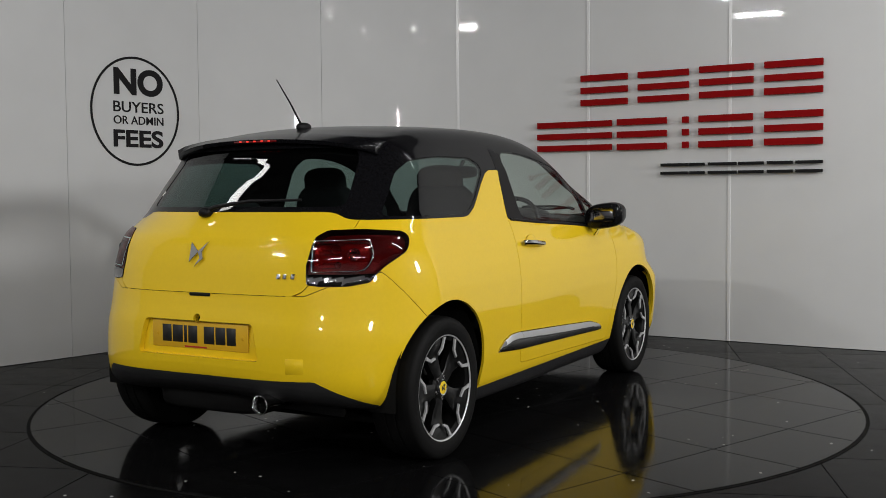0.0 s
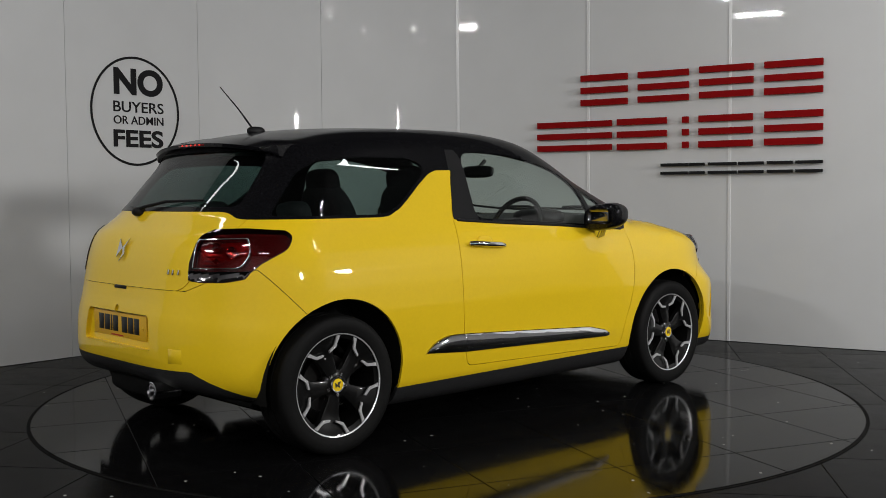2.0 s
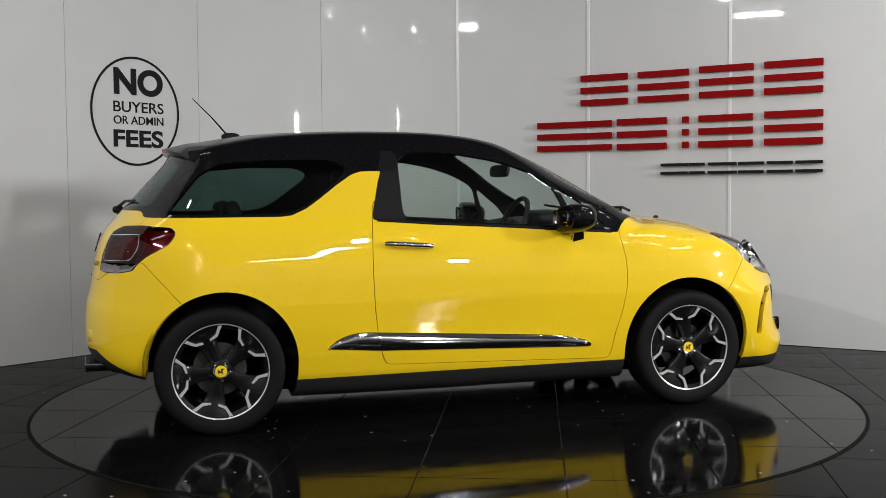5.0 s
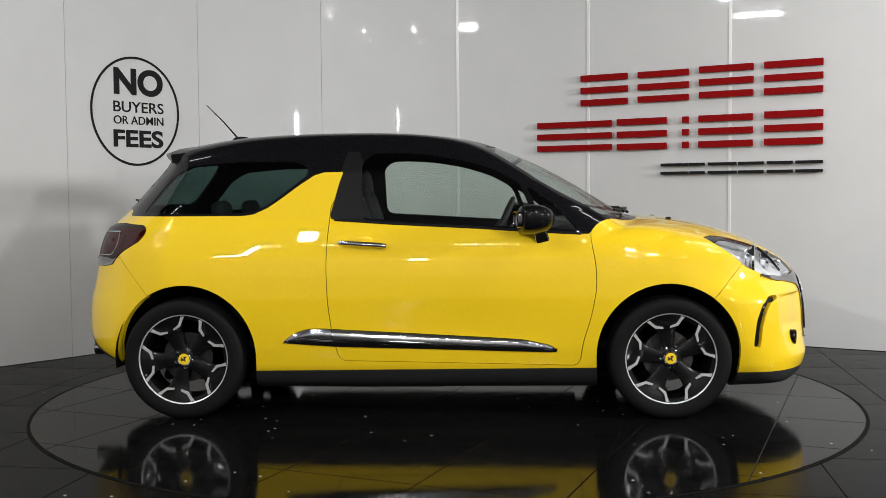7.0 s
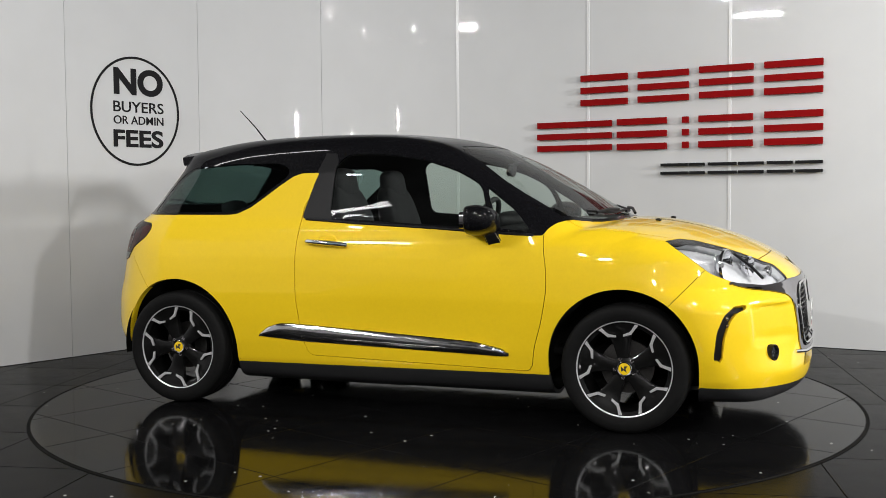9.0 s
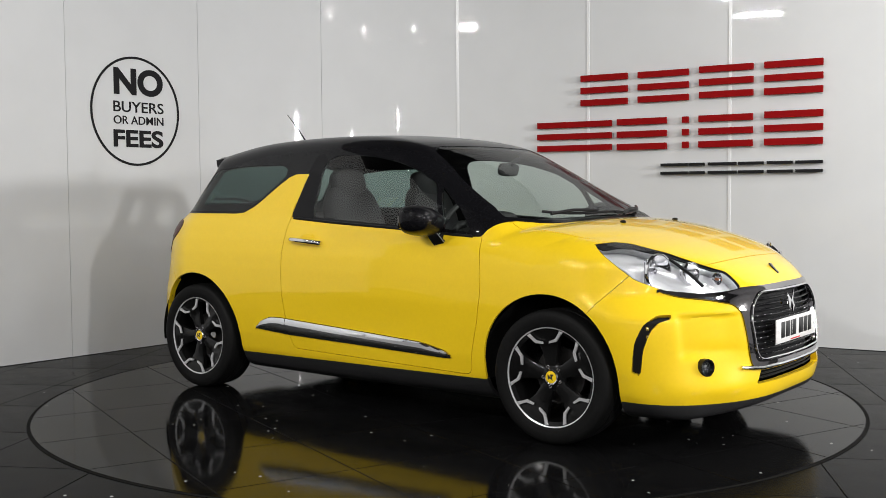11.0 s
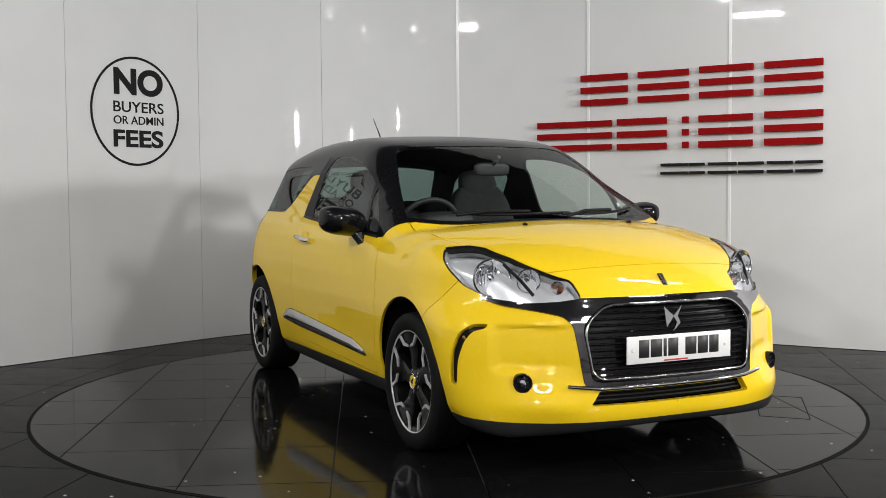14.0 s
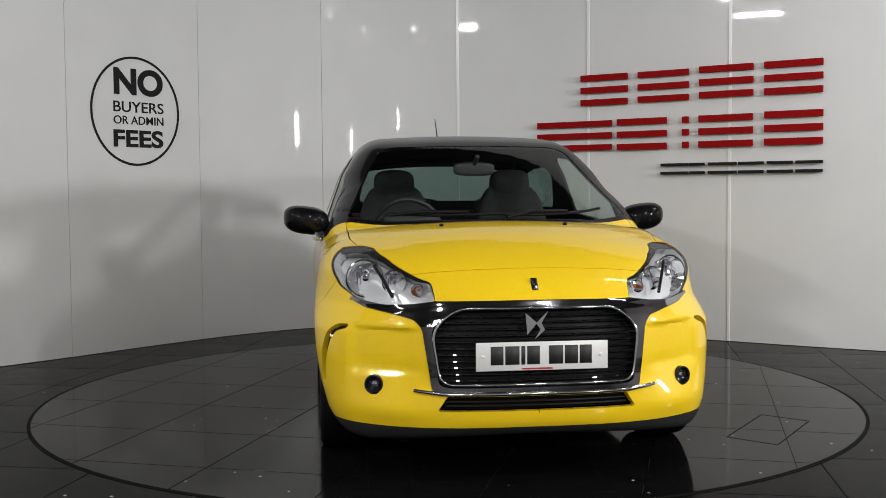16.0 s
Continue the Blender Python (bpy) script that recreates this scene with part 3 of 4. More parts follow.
# lamps, grille, openings
LAMP_F_LINE = [(66.3, .898), (60, .905), (54, .897), (44, .860), (37.5, .825), (30.3, .787), (26.7, .774), (24.2, .704), (30, .691), (37.5, .685), (47, .701), (54.8, .748), (59, .80), (63, .85)]
LAMP_R_LINE = [(30.3, .768), (30.2, .842), (32, .952), (35.5, .981), (44.3, .984), (54.8, .974), (56.6, .947), (55.2, .897), (48.7, .838), (46, .80), (45, .775), (40, .761), (34, .760)]
sh.cut(region(rounded(LAMP_F_LINE, .9), "turn", FRONT), LAMP_F, [BODY])
sh.cut(region([(68, .905), (60, .915), (54, .905), (44, .868), (37.5, .832), (30.3, .794), (25.5, .782), (26.0, .773), (31, .783), (38, .819), (44.5, .852), (54, .884), (59, .888), (63.2, .878)], "turn", FRONT), LAMP_FB, [LAMP_F])
sh.cut(region(rounded(LAMP_R_LINE, .9), "turn", REAR), LAMP_R, [BODY])
sh.cut(region(rounded([(31.5, .940), (45.5, .945), (46.3, .88), (44, .818), (31.2, .815)], 1.2), "turn", REAR), LAMP_RC, [LAMP_R])
sh.cut(region(rounded([(31.95, .934), (45.2, .939), (45.9, .88), (43.7, .8225), (31.6, .820)], 1.2), "turn", REAR), LAMP_RI, [LAMP_RC])
sh.cut(region([(30, .808), (46.5, .808), (44.5, .772), (40, .760), (30, .764)], "turn", REAR), LAMP_RL, [LAMP_R])
sh.cut(region(rounded([(-1, .688), (.315, .682), (.415, .60), (.385, .385), (.35, .376), (-1, .378)], .04), "end", FRONT), GRILLE, [BODY])
sh.cut(region(rounded([(-1, .716), (.40, .704), (.50, .690), (.60, .692), (.69, .712), (.715, .70), (.66, .672), (.56, .655), (.475, .635), (.445, .60), (.412, .362), (.36, .352), (-1, .352)], .015), "end", FRONT), FRAME, [BODY])
sh.cut(region(rounded([(-1, .346), (.352, .346), (.392, .285), (-1, .285)], .01), "end", FRONT), INTAKE, [BODY])
sh.cut(region(rounded([(46.3, .604), (50.2, .601), (53.6, .56), (55.6, .48), (56.2, .352), (54.0, .352), (53.6, .45), (52.0, .53), (49.8, .574), (46.6, .588)], .8), "turn", FRONT), DRL, [BODY])
sh.cut(region(rounded([(-1, .607), (.290, .607), (.325, .46), (-1, .46)], .02), "end", REAR), REAR_GAP, [BODY])
sh.cut(lambda x, y, z: np.where(x > 1.4, np.hypot((y - .632) / .78, z - .376) - .037, 9.), FOG, [BODY])
# strips along the doors
STRIP = rounded([(-.812, .377), (-.752, .424), (-.68, .447), (-.60, .449), (.40, .392), (.545, .362), (.590, .330), (.55, .326), (-.10, .345), (-.54, .357)], .02)
sh.cut(region(STRIP, "side", side_on), STRIP_B, [BODY])
DOOR_LINE = rounded([(-.562, 1.10), (-.572, .971), (-.580, .857), (-.582, .744), (-.575, .573), (-.557, .430), (-.538, .344), (-.515, .284), (.693, .257), (.707, .371), (.749, .513),
                     (.774, .654), (.771, .767), (.752, .870), (.735, 1.10)], .04)
door = region(DOOR_LINE, "side", side_on)
sh.cut(door, STRIP_D, [STRIP_B])
sh.cut(door, DOOR, [BODY])
# bonnet, bumpers, tailgate, lower trims
sh.cut(lambda x, y, z: np.where((x > .5) & (z > .6), np.maximum(np.maximum(y - .70 + .10 * np.clip((x - 1.2) / .6, 0, 1), -cowl(x, y, z)), x + sweep(x, y, z) * .5 - 1.77), 9.), BONNET, [BODY])
sh.cut(lambda x, y, z: np.where(x > 1.25, np.maximum(z - (.690 + .5 * np.clip(y - .60, 0, .15)), 1.39 + (z - .638) * .95 - x), 9.), BUMPER_F, [BODY])
sh.cut(region(rounded([(-1, .722), (.455, .722), (.495, .742), (.53, .80), (.56, .95), (.615, .985), (.602, 1.03), (.59, 1.3), (-1, 1.3)], .02), "end", REAR), GATE, [BODY])
sh.cut(lambda x, y, z: np.where(x < -1.25, np.maximum(z - (.722 + .45 * np.clip(y - .50, 0, .2)), x + 1.655 - (.80 - z) * .9), 9.), BUMPER_R, [BODY])
sh.cut(lambda x, y, z: np.where(x < -1.3, z - (.385 - .13 * np.clip((y - .55) / .2, 0, 1)), 9.), VALANCE, [BUMPER_R])
sh.cut(lambda x, y, z: np.where(x > 1.3, z - .218, 9.), LIP, [BUMPER_F])
sh.cut(lambda x, y, z: np.where(np.abs(x) < 1.2, z - (.236 + .008 * x), 9.), SILL, [BODY, DOOR])

G = dict(flange=.012)
sh.part("body_shell", [BODY], YELLOW, CAR, "yellow painted body side and fenders", **G)
DOORS = sh.part("door", [DOOR], YELLOW, CAR, "closed yellow door", both=False, **G)
sh.part("bonnet", [BONNET], YELLOW, CAR, "yellow bonnet", inset=.003, flange=.016)
sh.part("front_bumper", [BUMPER_F], YELLOW, CAR, "yellow front bumper", inset=.0012, flange=.03)
sh.part("rear_bumper", [BUMPER_R], YELLOW, CAR, "yellow rear bumper", inset=.0012, flange=.03)
TAILGATE = sh.part("tailgate", [GATE], YELLOW, CAR, "yellow tailgate", **G)[0]
ROOF = sh.part("roof", [BLACK], BLACK_GLOSS, CAR, "gloss black roof and pillars", inset=0, flange=.012)[0]
sh.part("pillar", [PILLAR], BLACK_SATIN, CAR, "satin black door pillar", both=False, inset=.0006, lift=.001, flange=.008)
sh.part("sill", [SILL], PLASTIC, CAR, "black plastic sill", inset=0, flange=.02)
sh.part("front_lip", [LIP], PLASTIC, CAR, "black plastic front lip", inset=0, flange=.02)
sh.part("rear_valance", [VALANCE], PLASTIC, CAR, "black plastic rear valance", inset=0, flange=.02)
PANE = dict(inset=0, flange=0, lift=-.002)
for nm, tg, mt, lb, bo in (("windscreen", PANE_SCREEN, WINDSCREEN, "curved clear windscreen", True), ("rear_window", PANE_REAR, REAR_GLASS, "dark tinted rear window", True),
                           ("door_window", PANE_DOOR, SIDE_GLASS, "closed door window", False), ("quarter_window", PANE_QUARTER, REAR_GLASS, "dark tinted quarter window", False),
                           ("quarterlight", PANE_FRONT, SIDE_GLASS, "small fixed front quarterlight", False)):
    for ob in sh.part(nm, [tg], mt, CAR, lb, both=bo, **PANE):
        ob.visible_shadow = False
for tg in (STRIP_B, STRIP_D):
    for ob in sh.part("side_strip", [tg], CHROME, CAR, "chrome side strip", both=False, inset=.001, lift=.004, flange=.016):
        co = np.array([v.co for v in ob.data.vertices])
        deep = np.clip(-poly_sdf(co[:, 0], co[:, 2], np.array(STRIP)) / .032, 0, 1)
        for v, d in zip(ob.data.vertices, deep):
            v.co.y += math.copysign(.014 * (1 - (1 - d) ** 2), v.co.y)
# dark lining behind the panels, open at the panes
ALLP = [BODY, DOOR, BONNET, BUMPER_F, BUMPER_R, GATE, BLACK, SILL, LIP, VALANCE, PILLAR, STRIP_B, STRIP_D, UNDER]
sh.part("lining", ALLP, LINING, CAR, "dark inner lining", inset=0, flange=0, lift=-.016)


def skin_table(kind, us, vs):
    """Distances to the body's skin over a grid: nose and tail by (y, z), side by (x, z), top by (x, y)."""
    U, V = np.meshgrid(us, vs, indexing="ij")
    lo, hi = np.zeros(U.shape), np.full(U.shape, 2.2 if kind in "nt" else 1.1)
    for _ in range(20):
        m = (lo + hi) / 2
        p = {"n": (m, U, V), "t": (-m, U, V), "s": (U, m, V), "u": (U, V, .5 + m)}[kind]
        ins = body_field(*p) < 0
        lo, hi = np.where(ins, m, lo), np.where(ins, hi, m)
    return us, vs, lo


END_Y, END_Z, LONG_X, HALF_Y = np.linspace(0, .8, 61), np.linspace(.17, 1.44, 120), np.linspace(-1.9, 1.9, 160), np.linspace(0, .8, 41)
SKIN = {"n": skin_table("n", END_Y, END_Z), "t": skin_table("t", END_Y, END_Z), "s": skin_table("s", LONG_X, END_Z), "u": skin_table("u", LONG_X, HALF_Y)}


def meet(x=None, y=None, z=None, sign=1):
    """The body's skin where two of x, y and z are given; sign: from the front or the rear."""
    kind, u, v = ("n" if sign > 0 else "t", y, z) if x is None else (("s", x, z) if y is None else ("u", x, y))
    us, vs, d = SKIN[kind]
    a = min(max((u - us[0]) / (us[1] - us[0]), 0), len(us) - 1.001)
    b = min(max((v - vs[0]) / (vs[1] - vs[0]), 0), len(vs) - 1.001)
    i, j = int(a), int(b)
    a, b = a - i, b - j
    r = float((d[i, j] * (1 - a) + d[i + 1, j] * a) * (1 - b) + (d[i, j + 1] * (1 - a) + d[i + 1, j + 1] * a) * b)
    return sign * r if x is None else (r if y is None else .5 + r)


def skin(u, z, end, off=.0):
    """A point on the nose (end 1) or tail (end -1) at height z, u to the left, off metres proud."""
    return (meet(y=abs(u), z=z, sign=end) + off * end, u, z)


# lamps
HEAD = sh.part("headlamp", [LAMP_F, LAMP_FB], LENS, CAR, "clear headlamp with chrome reflectors", both=False, inset=.003, flange=0)
for ob, s in zip(HEAD, (1, -1)):
    ob.visible_shadow = False
    v, f = sh.panel([LAMP_F, LAMP_FB], both=False, side=s, inset=.002, flange=-.040, lift=-.052)
    part("bezel", mesh_of("bezel", v, f, LAMP_SILVER), ob, "silver inner bezel")
    v, f = sh.panel([LAMP_FB], both=False, side=s, inset=.0006, flange=.006, lift=-.008)
    part("eyebrow", mesh_of("eyebrow", v, f, BLACK_SATIN), ob, "dark upper lamp band")
    v, f = sh.panel([LAMP_F, LAMP_FB], both=False, side=s, inset=.0002, flange=.012, lift=-.001)
    rimf = [q for q in f if len(q) == 4]
    part("seal", mesh_of("seal", v, rimf, BLACK_SATIN), ob, "black lamp seal")
    for (yy, zz, r, dx) in ((.650, .778, .070, .048), (.535, .768, .044, .045), (.450, .742, .023, .036)):
        bowl = [(r * 1.10, .004), (r * 1.06, .010), (r, .004), (r * .86, -.016), (r * .62, -.034), (r * .3, -.046), (0.001, -.048)]
        x = meet(y=yy, z=zz, sign=1) - dx
        o = part("reflector", lathe("reflector", bowl, REFLECTOR, 40, "X"), ob, "chrome lamp reflector", pose(x, s * yy, zz, 0, 0, s * 14))
        part("ring", lathe("ring", [(r * 1.16, .0), (r * 1.16, .012), (r * 1.10, .014), (r * 1.08, .004)], CHROME, 40, "X"), o, "chrome ring")
        for q in range(9):
            part("flute", box_mesh("flute", (.004, r * .05, r * 1.5), REFLECTOR, .001, 1), o, "", pose(-.026 - .0012 * abs(q - 4), (q - 4) * r * .17, 0, 0, 0, 18 * (-1) ** q)) if abs(q - 4) > 0 and r > .03 else None
        part("bulb", lathe("bulb", [(.001, -.004), (r * .18, -.008), (r * .22, -.02), (r * .2, -.05)], AMBER if r < .03 else REFLECTOR, 20, "X"), o, "amber bulb" if r < .03 else "bulb with bright cap", pose(0, 0, 0))
    part("divider", tube("divider", [(1.625, s * .615, .835), (1.70, s * .58, .775), (1.755, s * .55, .715)], .007, BLACK_SATIN), ob, "black divider bar")
TAIL = sh.part("tail_lamp", [LAMP_R, LAMP_RC, LAMP_RI, LAMP_RL], RED_LENS, CAR, "dark red tail lamp with a chrome ring", both=False, inset=.002, flange=0, lift=.003)
for ob, s in zip(TAIL, (1, -1)):
    ob.visible_shadow = False
    for nm, tg, mt, lf, fl, lb in (("housing", [LAMP_R], HOUSING_RED, -.03, .02, "deep red lamp housing"), ("ring", [LAMP_RC], REFLECTOR, .0045, .012, "chrome ring"), ("inner_lamp", [LAMP_RI], LAMP_RED, -.022, .0, "bright red inner lamp"),
                                   ("lower_lens", [LAMP_RL], DARK_CHROME, .0045, .006, "smoked clear lower lens")):
        v, f = sh.panel(tg, both=False, side=s, inset=.001, flange=fl, lift=lf)
        part(nm, mesh_of(nm, v, f, mt), ob, lb)
    v, f = sh.panel([LAMP_R, LAMP_RC, LAMP_RI, LAMP_RL], both=False, side=s, inset=.0003, flange=.03, lift=.0028)
    part("seal", mesh_of("seal", v, [q for q in f if len(q) == 4], BLACK_GLOSS), ob, "black lamp edge")
    for yy, zz, r, mt, lb in ((.585, .905, .020, LAMP_RED, "red bulb reflector"), (.645, .885, .026, REFLECTOR, "bright bulb reflector"), (.60, .845, .014, LAMP_RED, "small red reflector")):
        bowl = [(r, -.003), (r * .86, .004), (r * .5, .011), (.0005, .013)]
        part("reflector", lathe("reflector", bowl, mt, 24, "X"), ob, lb, pose(meet(y=yy, z=zz, sign=-1) + .010, s * yy, zz, 0, 0, s * -28))
    for k in range(6):
        zz = .832 + .018 * k
        pts = [(meet(y=yy, z=zz, sign=-1) + .017, s * yy, zz) for yy in np.linspace(.545, .605, 5)]
        part("rib", tube("rib", pts, .0022, HOUSING_RED, 6), ob)
    part("backing", mesh_of("backing", *sh.panel([LAMP_R, LAMP_RC, LAMP_RI, LAMP_RL], both=False, side=s, inset=0, flange=0, lift=-.045), LAMP_RED), ob, "red reflector backing")

# nose: grille, frame, intake, running lights, fog lamps
sh.part("grille_frame", [FRAME], DARK_CHROME, CAR, "dark chrome grille frame with wings", inset=.0005, flange=.05, lift=.006)
grille = sh.part("grille", [GRILLE], BLACK_SATIN, CAR, "black grille with staggered bright bars", inset=0, flange=0, lift=-.045)[0]
edge = [(-.315, .680), (.315, .680), (.412, .598), (.383, .388), (-.383, .388), (-.412, .598)]
edge = rounded(edge, .055, 5)
bm_pts = [skin(u, z, 1, .010) for a, b in zip(edge, edge[1:] + edge[:1]) for u, z in [(a[0] + (b[0] - a[0]) * t, a[1] + (b[1] - a[1]) * t) for t in np.arange(3) / 3]]
part("bright_edge", tube("bright_edge", bm_pts + bm_pts[:1], .006, CHROME, 8), grille, "bright chrome grille edge")
rng = random.Random(4)
stud_v, stud_f = [], []
for k in range(12):
    z = .402 + .0245 * k
    half = .378 + (z - .39) * .14 if z < .60 else .405 - (z - .60) * 1.12
    pts = [skin(u, z, 1, -.016) for u in np.linspace(-half, half, 15)]
    part("slat", tube("slat", pts, .0055, BLACK_GLOSS, 6), grille)
    for j in range(13):
        u = -half + .03 + (j + .5 * (k % 2)) * (2 * half - .06) / 12.5
        if abs(u) > half - .02:
            continue
        a, b = skin(u, z + .003, 1, -.008), skin(u + .017, z + .0035, 1, -.008)
        c = skin(u - .006, z + .014, 1, -.012)
        i = len(stud_v)
        stud_v += [a, b, (b[0] - .003, b[1], b[2] + .0012), (a[0] - .003, a[1], a[2] + .0022), c, (c[0] - .004, c[1] + .0018, c[2])]
        stud_f += [(i, i + 1, i + 2, i + 3), (i, i + 3, i + 5, i + 4)]
part("studs", mesh_of("studs", stud_v, stud_f, CHROME, smooth=False), grille, "rows of small bright grille ticks")
intake = sh.part("lower_intake", [INTAKE], LINING, CAR, "black lower intake", inset=0, flange=0, lift=-.05)[0]
for z in (.302, .318, .334):
    part("slat", tube("slat", [skin(u, z, 1, -.03) for u in np.linspace(-.36, .36, 9)], .004, BLACK_SATIN, 6), intake)
part("chrome_bar", tube("chrome_bar", [skin(u, .352 + .10 * max(0, abs(u) - .36), 1, .006) for u in np.linspace(-.48, .48, 33)], .009, CHROME, 8), CAR, "slim chrome bar under the grille")
for ob in sh.part("running_light", [DRL], BLACK_SATIN, CAR, "black slot with small running lights", both=False, inset=0, flange=.0, lift=-.022):
    s = 1 if ob.data.vertices[0].co.y > 0 else -1
    for k in range(6):
        z = .375 + .034 * k
        want = np.interp(z, (.36, .45, .53, .575), (55.1, 54.6, 53.4, 51.8))
        yy = min(np.linspace(.62, .80, 90), key=lambda q: abs(math.degrees(math.atan2(q, meet(y=q, z=z) - 1)) - want))
        p = (meet(y=yy, z=z) - .014, s * (yy - .010), z)
        o = part("diode", box_mesh("diode", (.012, .012, .016), REFLECTOR, .002, 1), ob, "small clear diode")
        o.location = p
for s in (1, -1):
    fx = meet(y=.63, z=.374, sign=1)
    fog = part("fog_lamp", lathe("fog_lamp", [(.038, -.03), (.038, .005), (.035, .008), (.031, .003), (.029, -.012), (.016, -.02), (.001, -.022)], BLACK_GLOSS, 36, "X"), CAR, "round fog lamp in a black ring", pose(fx + .006, s * .632, .376, 0, 0, s * 24))
    part("lens", lathe("lens", [(.030, -.004), (.02, .001), (.001, .003)], LENS, 30, "X"), fog, "clear lens")
    part("bulb", lathe("bulb", [(.001, -.006), (.012, -.009), (.014, -.018)], REFLECTOR, 20, "X"), fog)


def plate(name, face, at, yaw, label):
    p = part(name, box_mesh(name, (.006, .52, .111), face, .0025, 2), CAR, label, pose(*at, 0, 0, yaw))
    x = .0034
    u = -.203
    for w in (.050, .056, .016, .050, 0, .056, .052, .048):
        if w:
            part("bar", box_mesh("bar", (.0012, w, .072), PRINT, .0004, 1), p, "", pose(x, u + w / 2, .004))
        u += (w or .022) + .007
    part("bar", box_mesh("bar", (.0012, .12, .006), PRINT_RED, 0), p, "small red printed bar", pose(x, -.02, -.048))
    for k in (-.232, .232):
        part("screw_cap", lathe("screw_cap", [(.007, 0), (.006, .003), (.001, .004)], face, 14, "X"), p, "", pose(x, k, 0))
    return p


plate("front_plate", PLATE_WHITE, (1.967, .012, .497), 0, "white number plate with dark bars")
plate("rear_plate", PLATE_YELLOW, (-1.933, -.005, .545), 180, "yellow number plate with dark bars")
gap = sh.part("plate_recess", [REAR_GAP], YELLOW, CAR, "yellow recess round the rear plate", inset=0, flange=-.022, lift=-.022)[0]


def emblem(x, y, z, end, s, tilt):
    """A plain emblem of two wedge shapes."""
    e = part("emblem", slab("emblem", [(-.045 * s, .04 * s), (.0, .0), (-.04 * s, -.045 * s)], .006, CHROME, .0012, lambda u, v, w: (w * end, u * end, v)), CAR, "chrome emblem of plain wedges", pose(x, y, z, 0, tilt, 0))
    part("wedge", slab("wedge", [(-.004 * s, .0), (.045 * s, .045 * s), (.018 * s, .0), (.03 * s, -.028 * s), (-.01 * s, -.062 * s), (.012 * s, -.026 * s)], .006, CHROME, .001, lambda u, v, w: (w * end, u * end, v)), e, "")
    return e


emblem(1.945, -.004, .622, 1, 1.0, -8)
emblem(-1.888, .03, .89, -1, 1.05, 18)
part("bonnet_badge", box_mesh("bonnet_badge", (.004, .026, .062), BLACK_GLOSS, .0012, 1), CAR, "small black bonnet badge", pose(skin(0, .765, 1, .002)[0], .004, .766, 0, -42, 0))
part("badge_stripe", box_mesh("badge_stripe", (.003, .008, .058), CHROME, .001, 1), CAR, "chrome stripe of the badge", pose(skin(0, .765, 1, .004)[0], .004, .766, 20, -42, 0))
for k, w in ((-.385, .022), (-.412, .022), (-.445, .026)):
    part("lettering_bar", box_mesh("lettering_bar", (.004, w, .022), CHROME, .001, 1), TAILGATE, "small chrome bar", pose(*skin(k, .80, -1, .002), 0, 14, -10))
part("gate_handle", box_mesh("gate_handle", (.03, .11, .014), BLACK_SATIN, .005, 2), TAILGATE, "black tailgate release", pose(skin(0, .715, -1)[0] + .008, 0, .716))
part("tow_cap", box_mesh("tow_cap", (.004, .075, .062), YELLOW, .002, 1), CAR, "square towing eye cover", pose(*skin(-.48, .447, -1, -.0014), 0, 0, 20))

# wheels
def wheel_outline(k):
    """One machined hook of the rim's face: from the lip inwards, then bent towards its twin."""
    a = [(.219, 25.8), (.199, 23.4), (.169, 19.6), (.154, 6.2), (.164, 6.2), (.179, 16.4), (.199, 19.4), (.219, 21.2)]
    return [(r * math.cos(radians(90 + k * d)), r * math.sin(radians(90 + k * d))) for r, d in a]


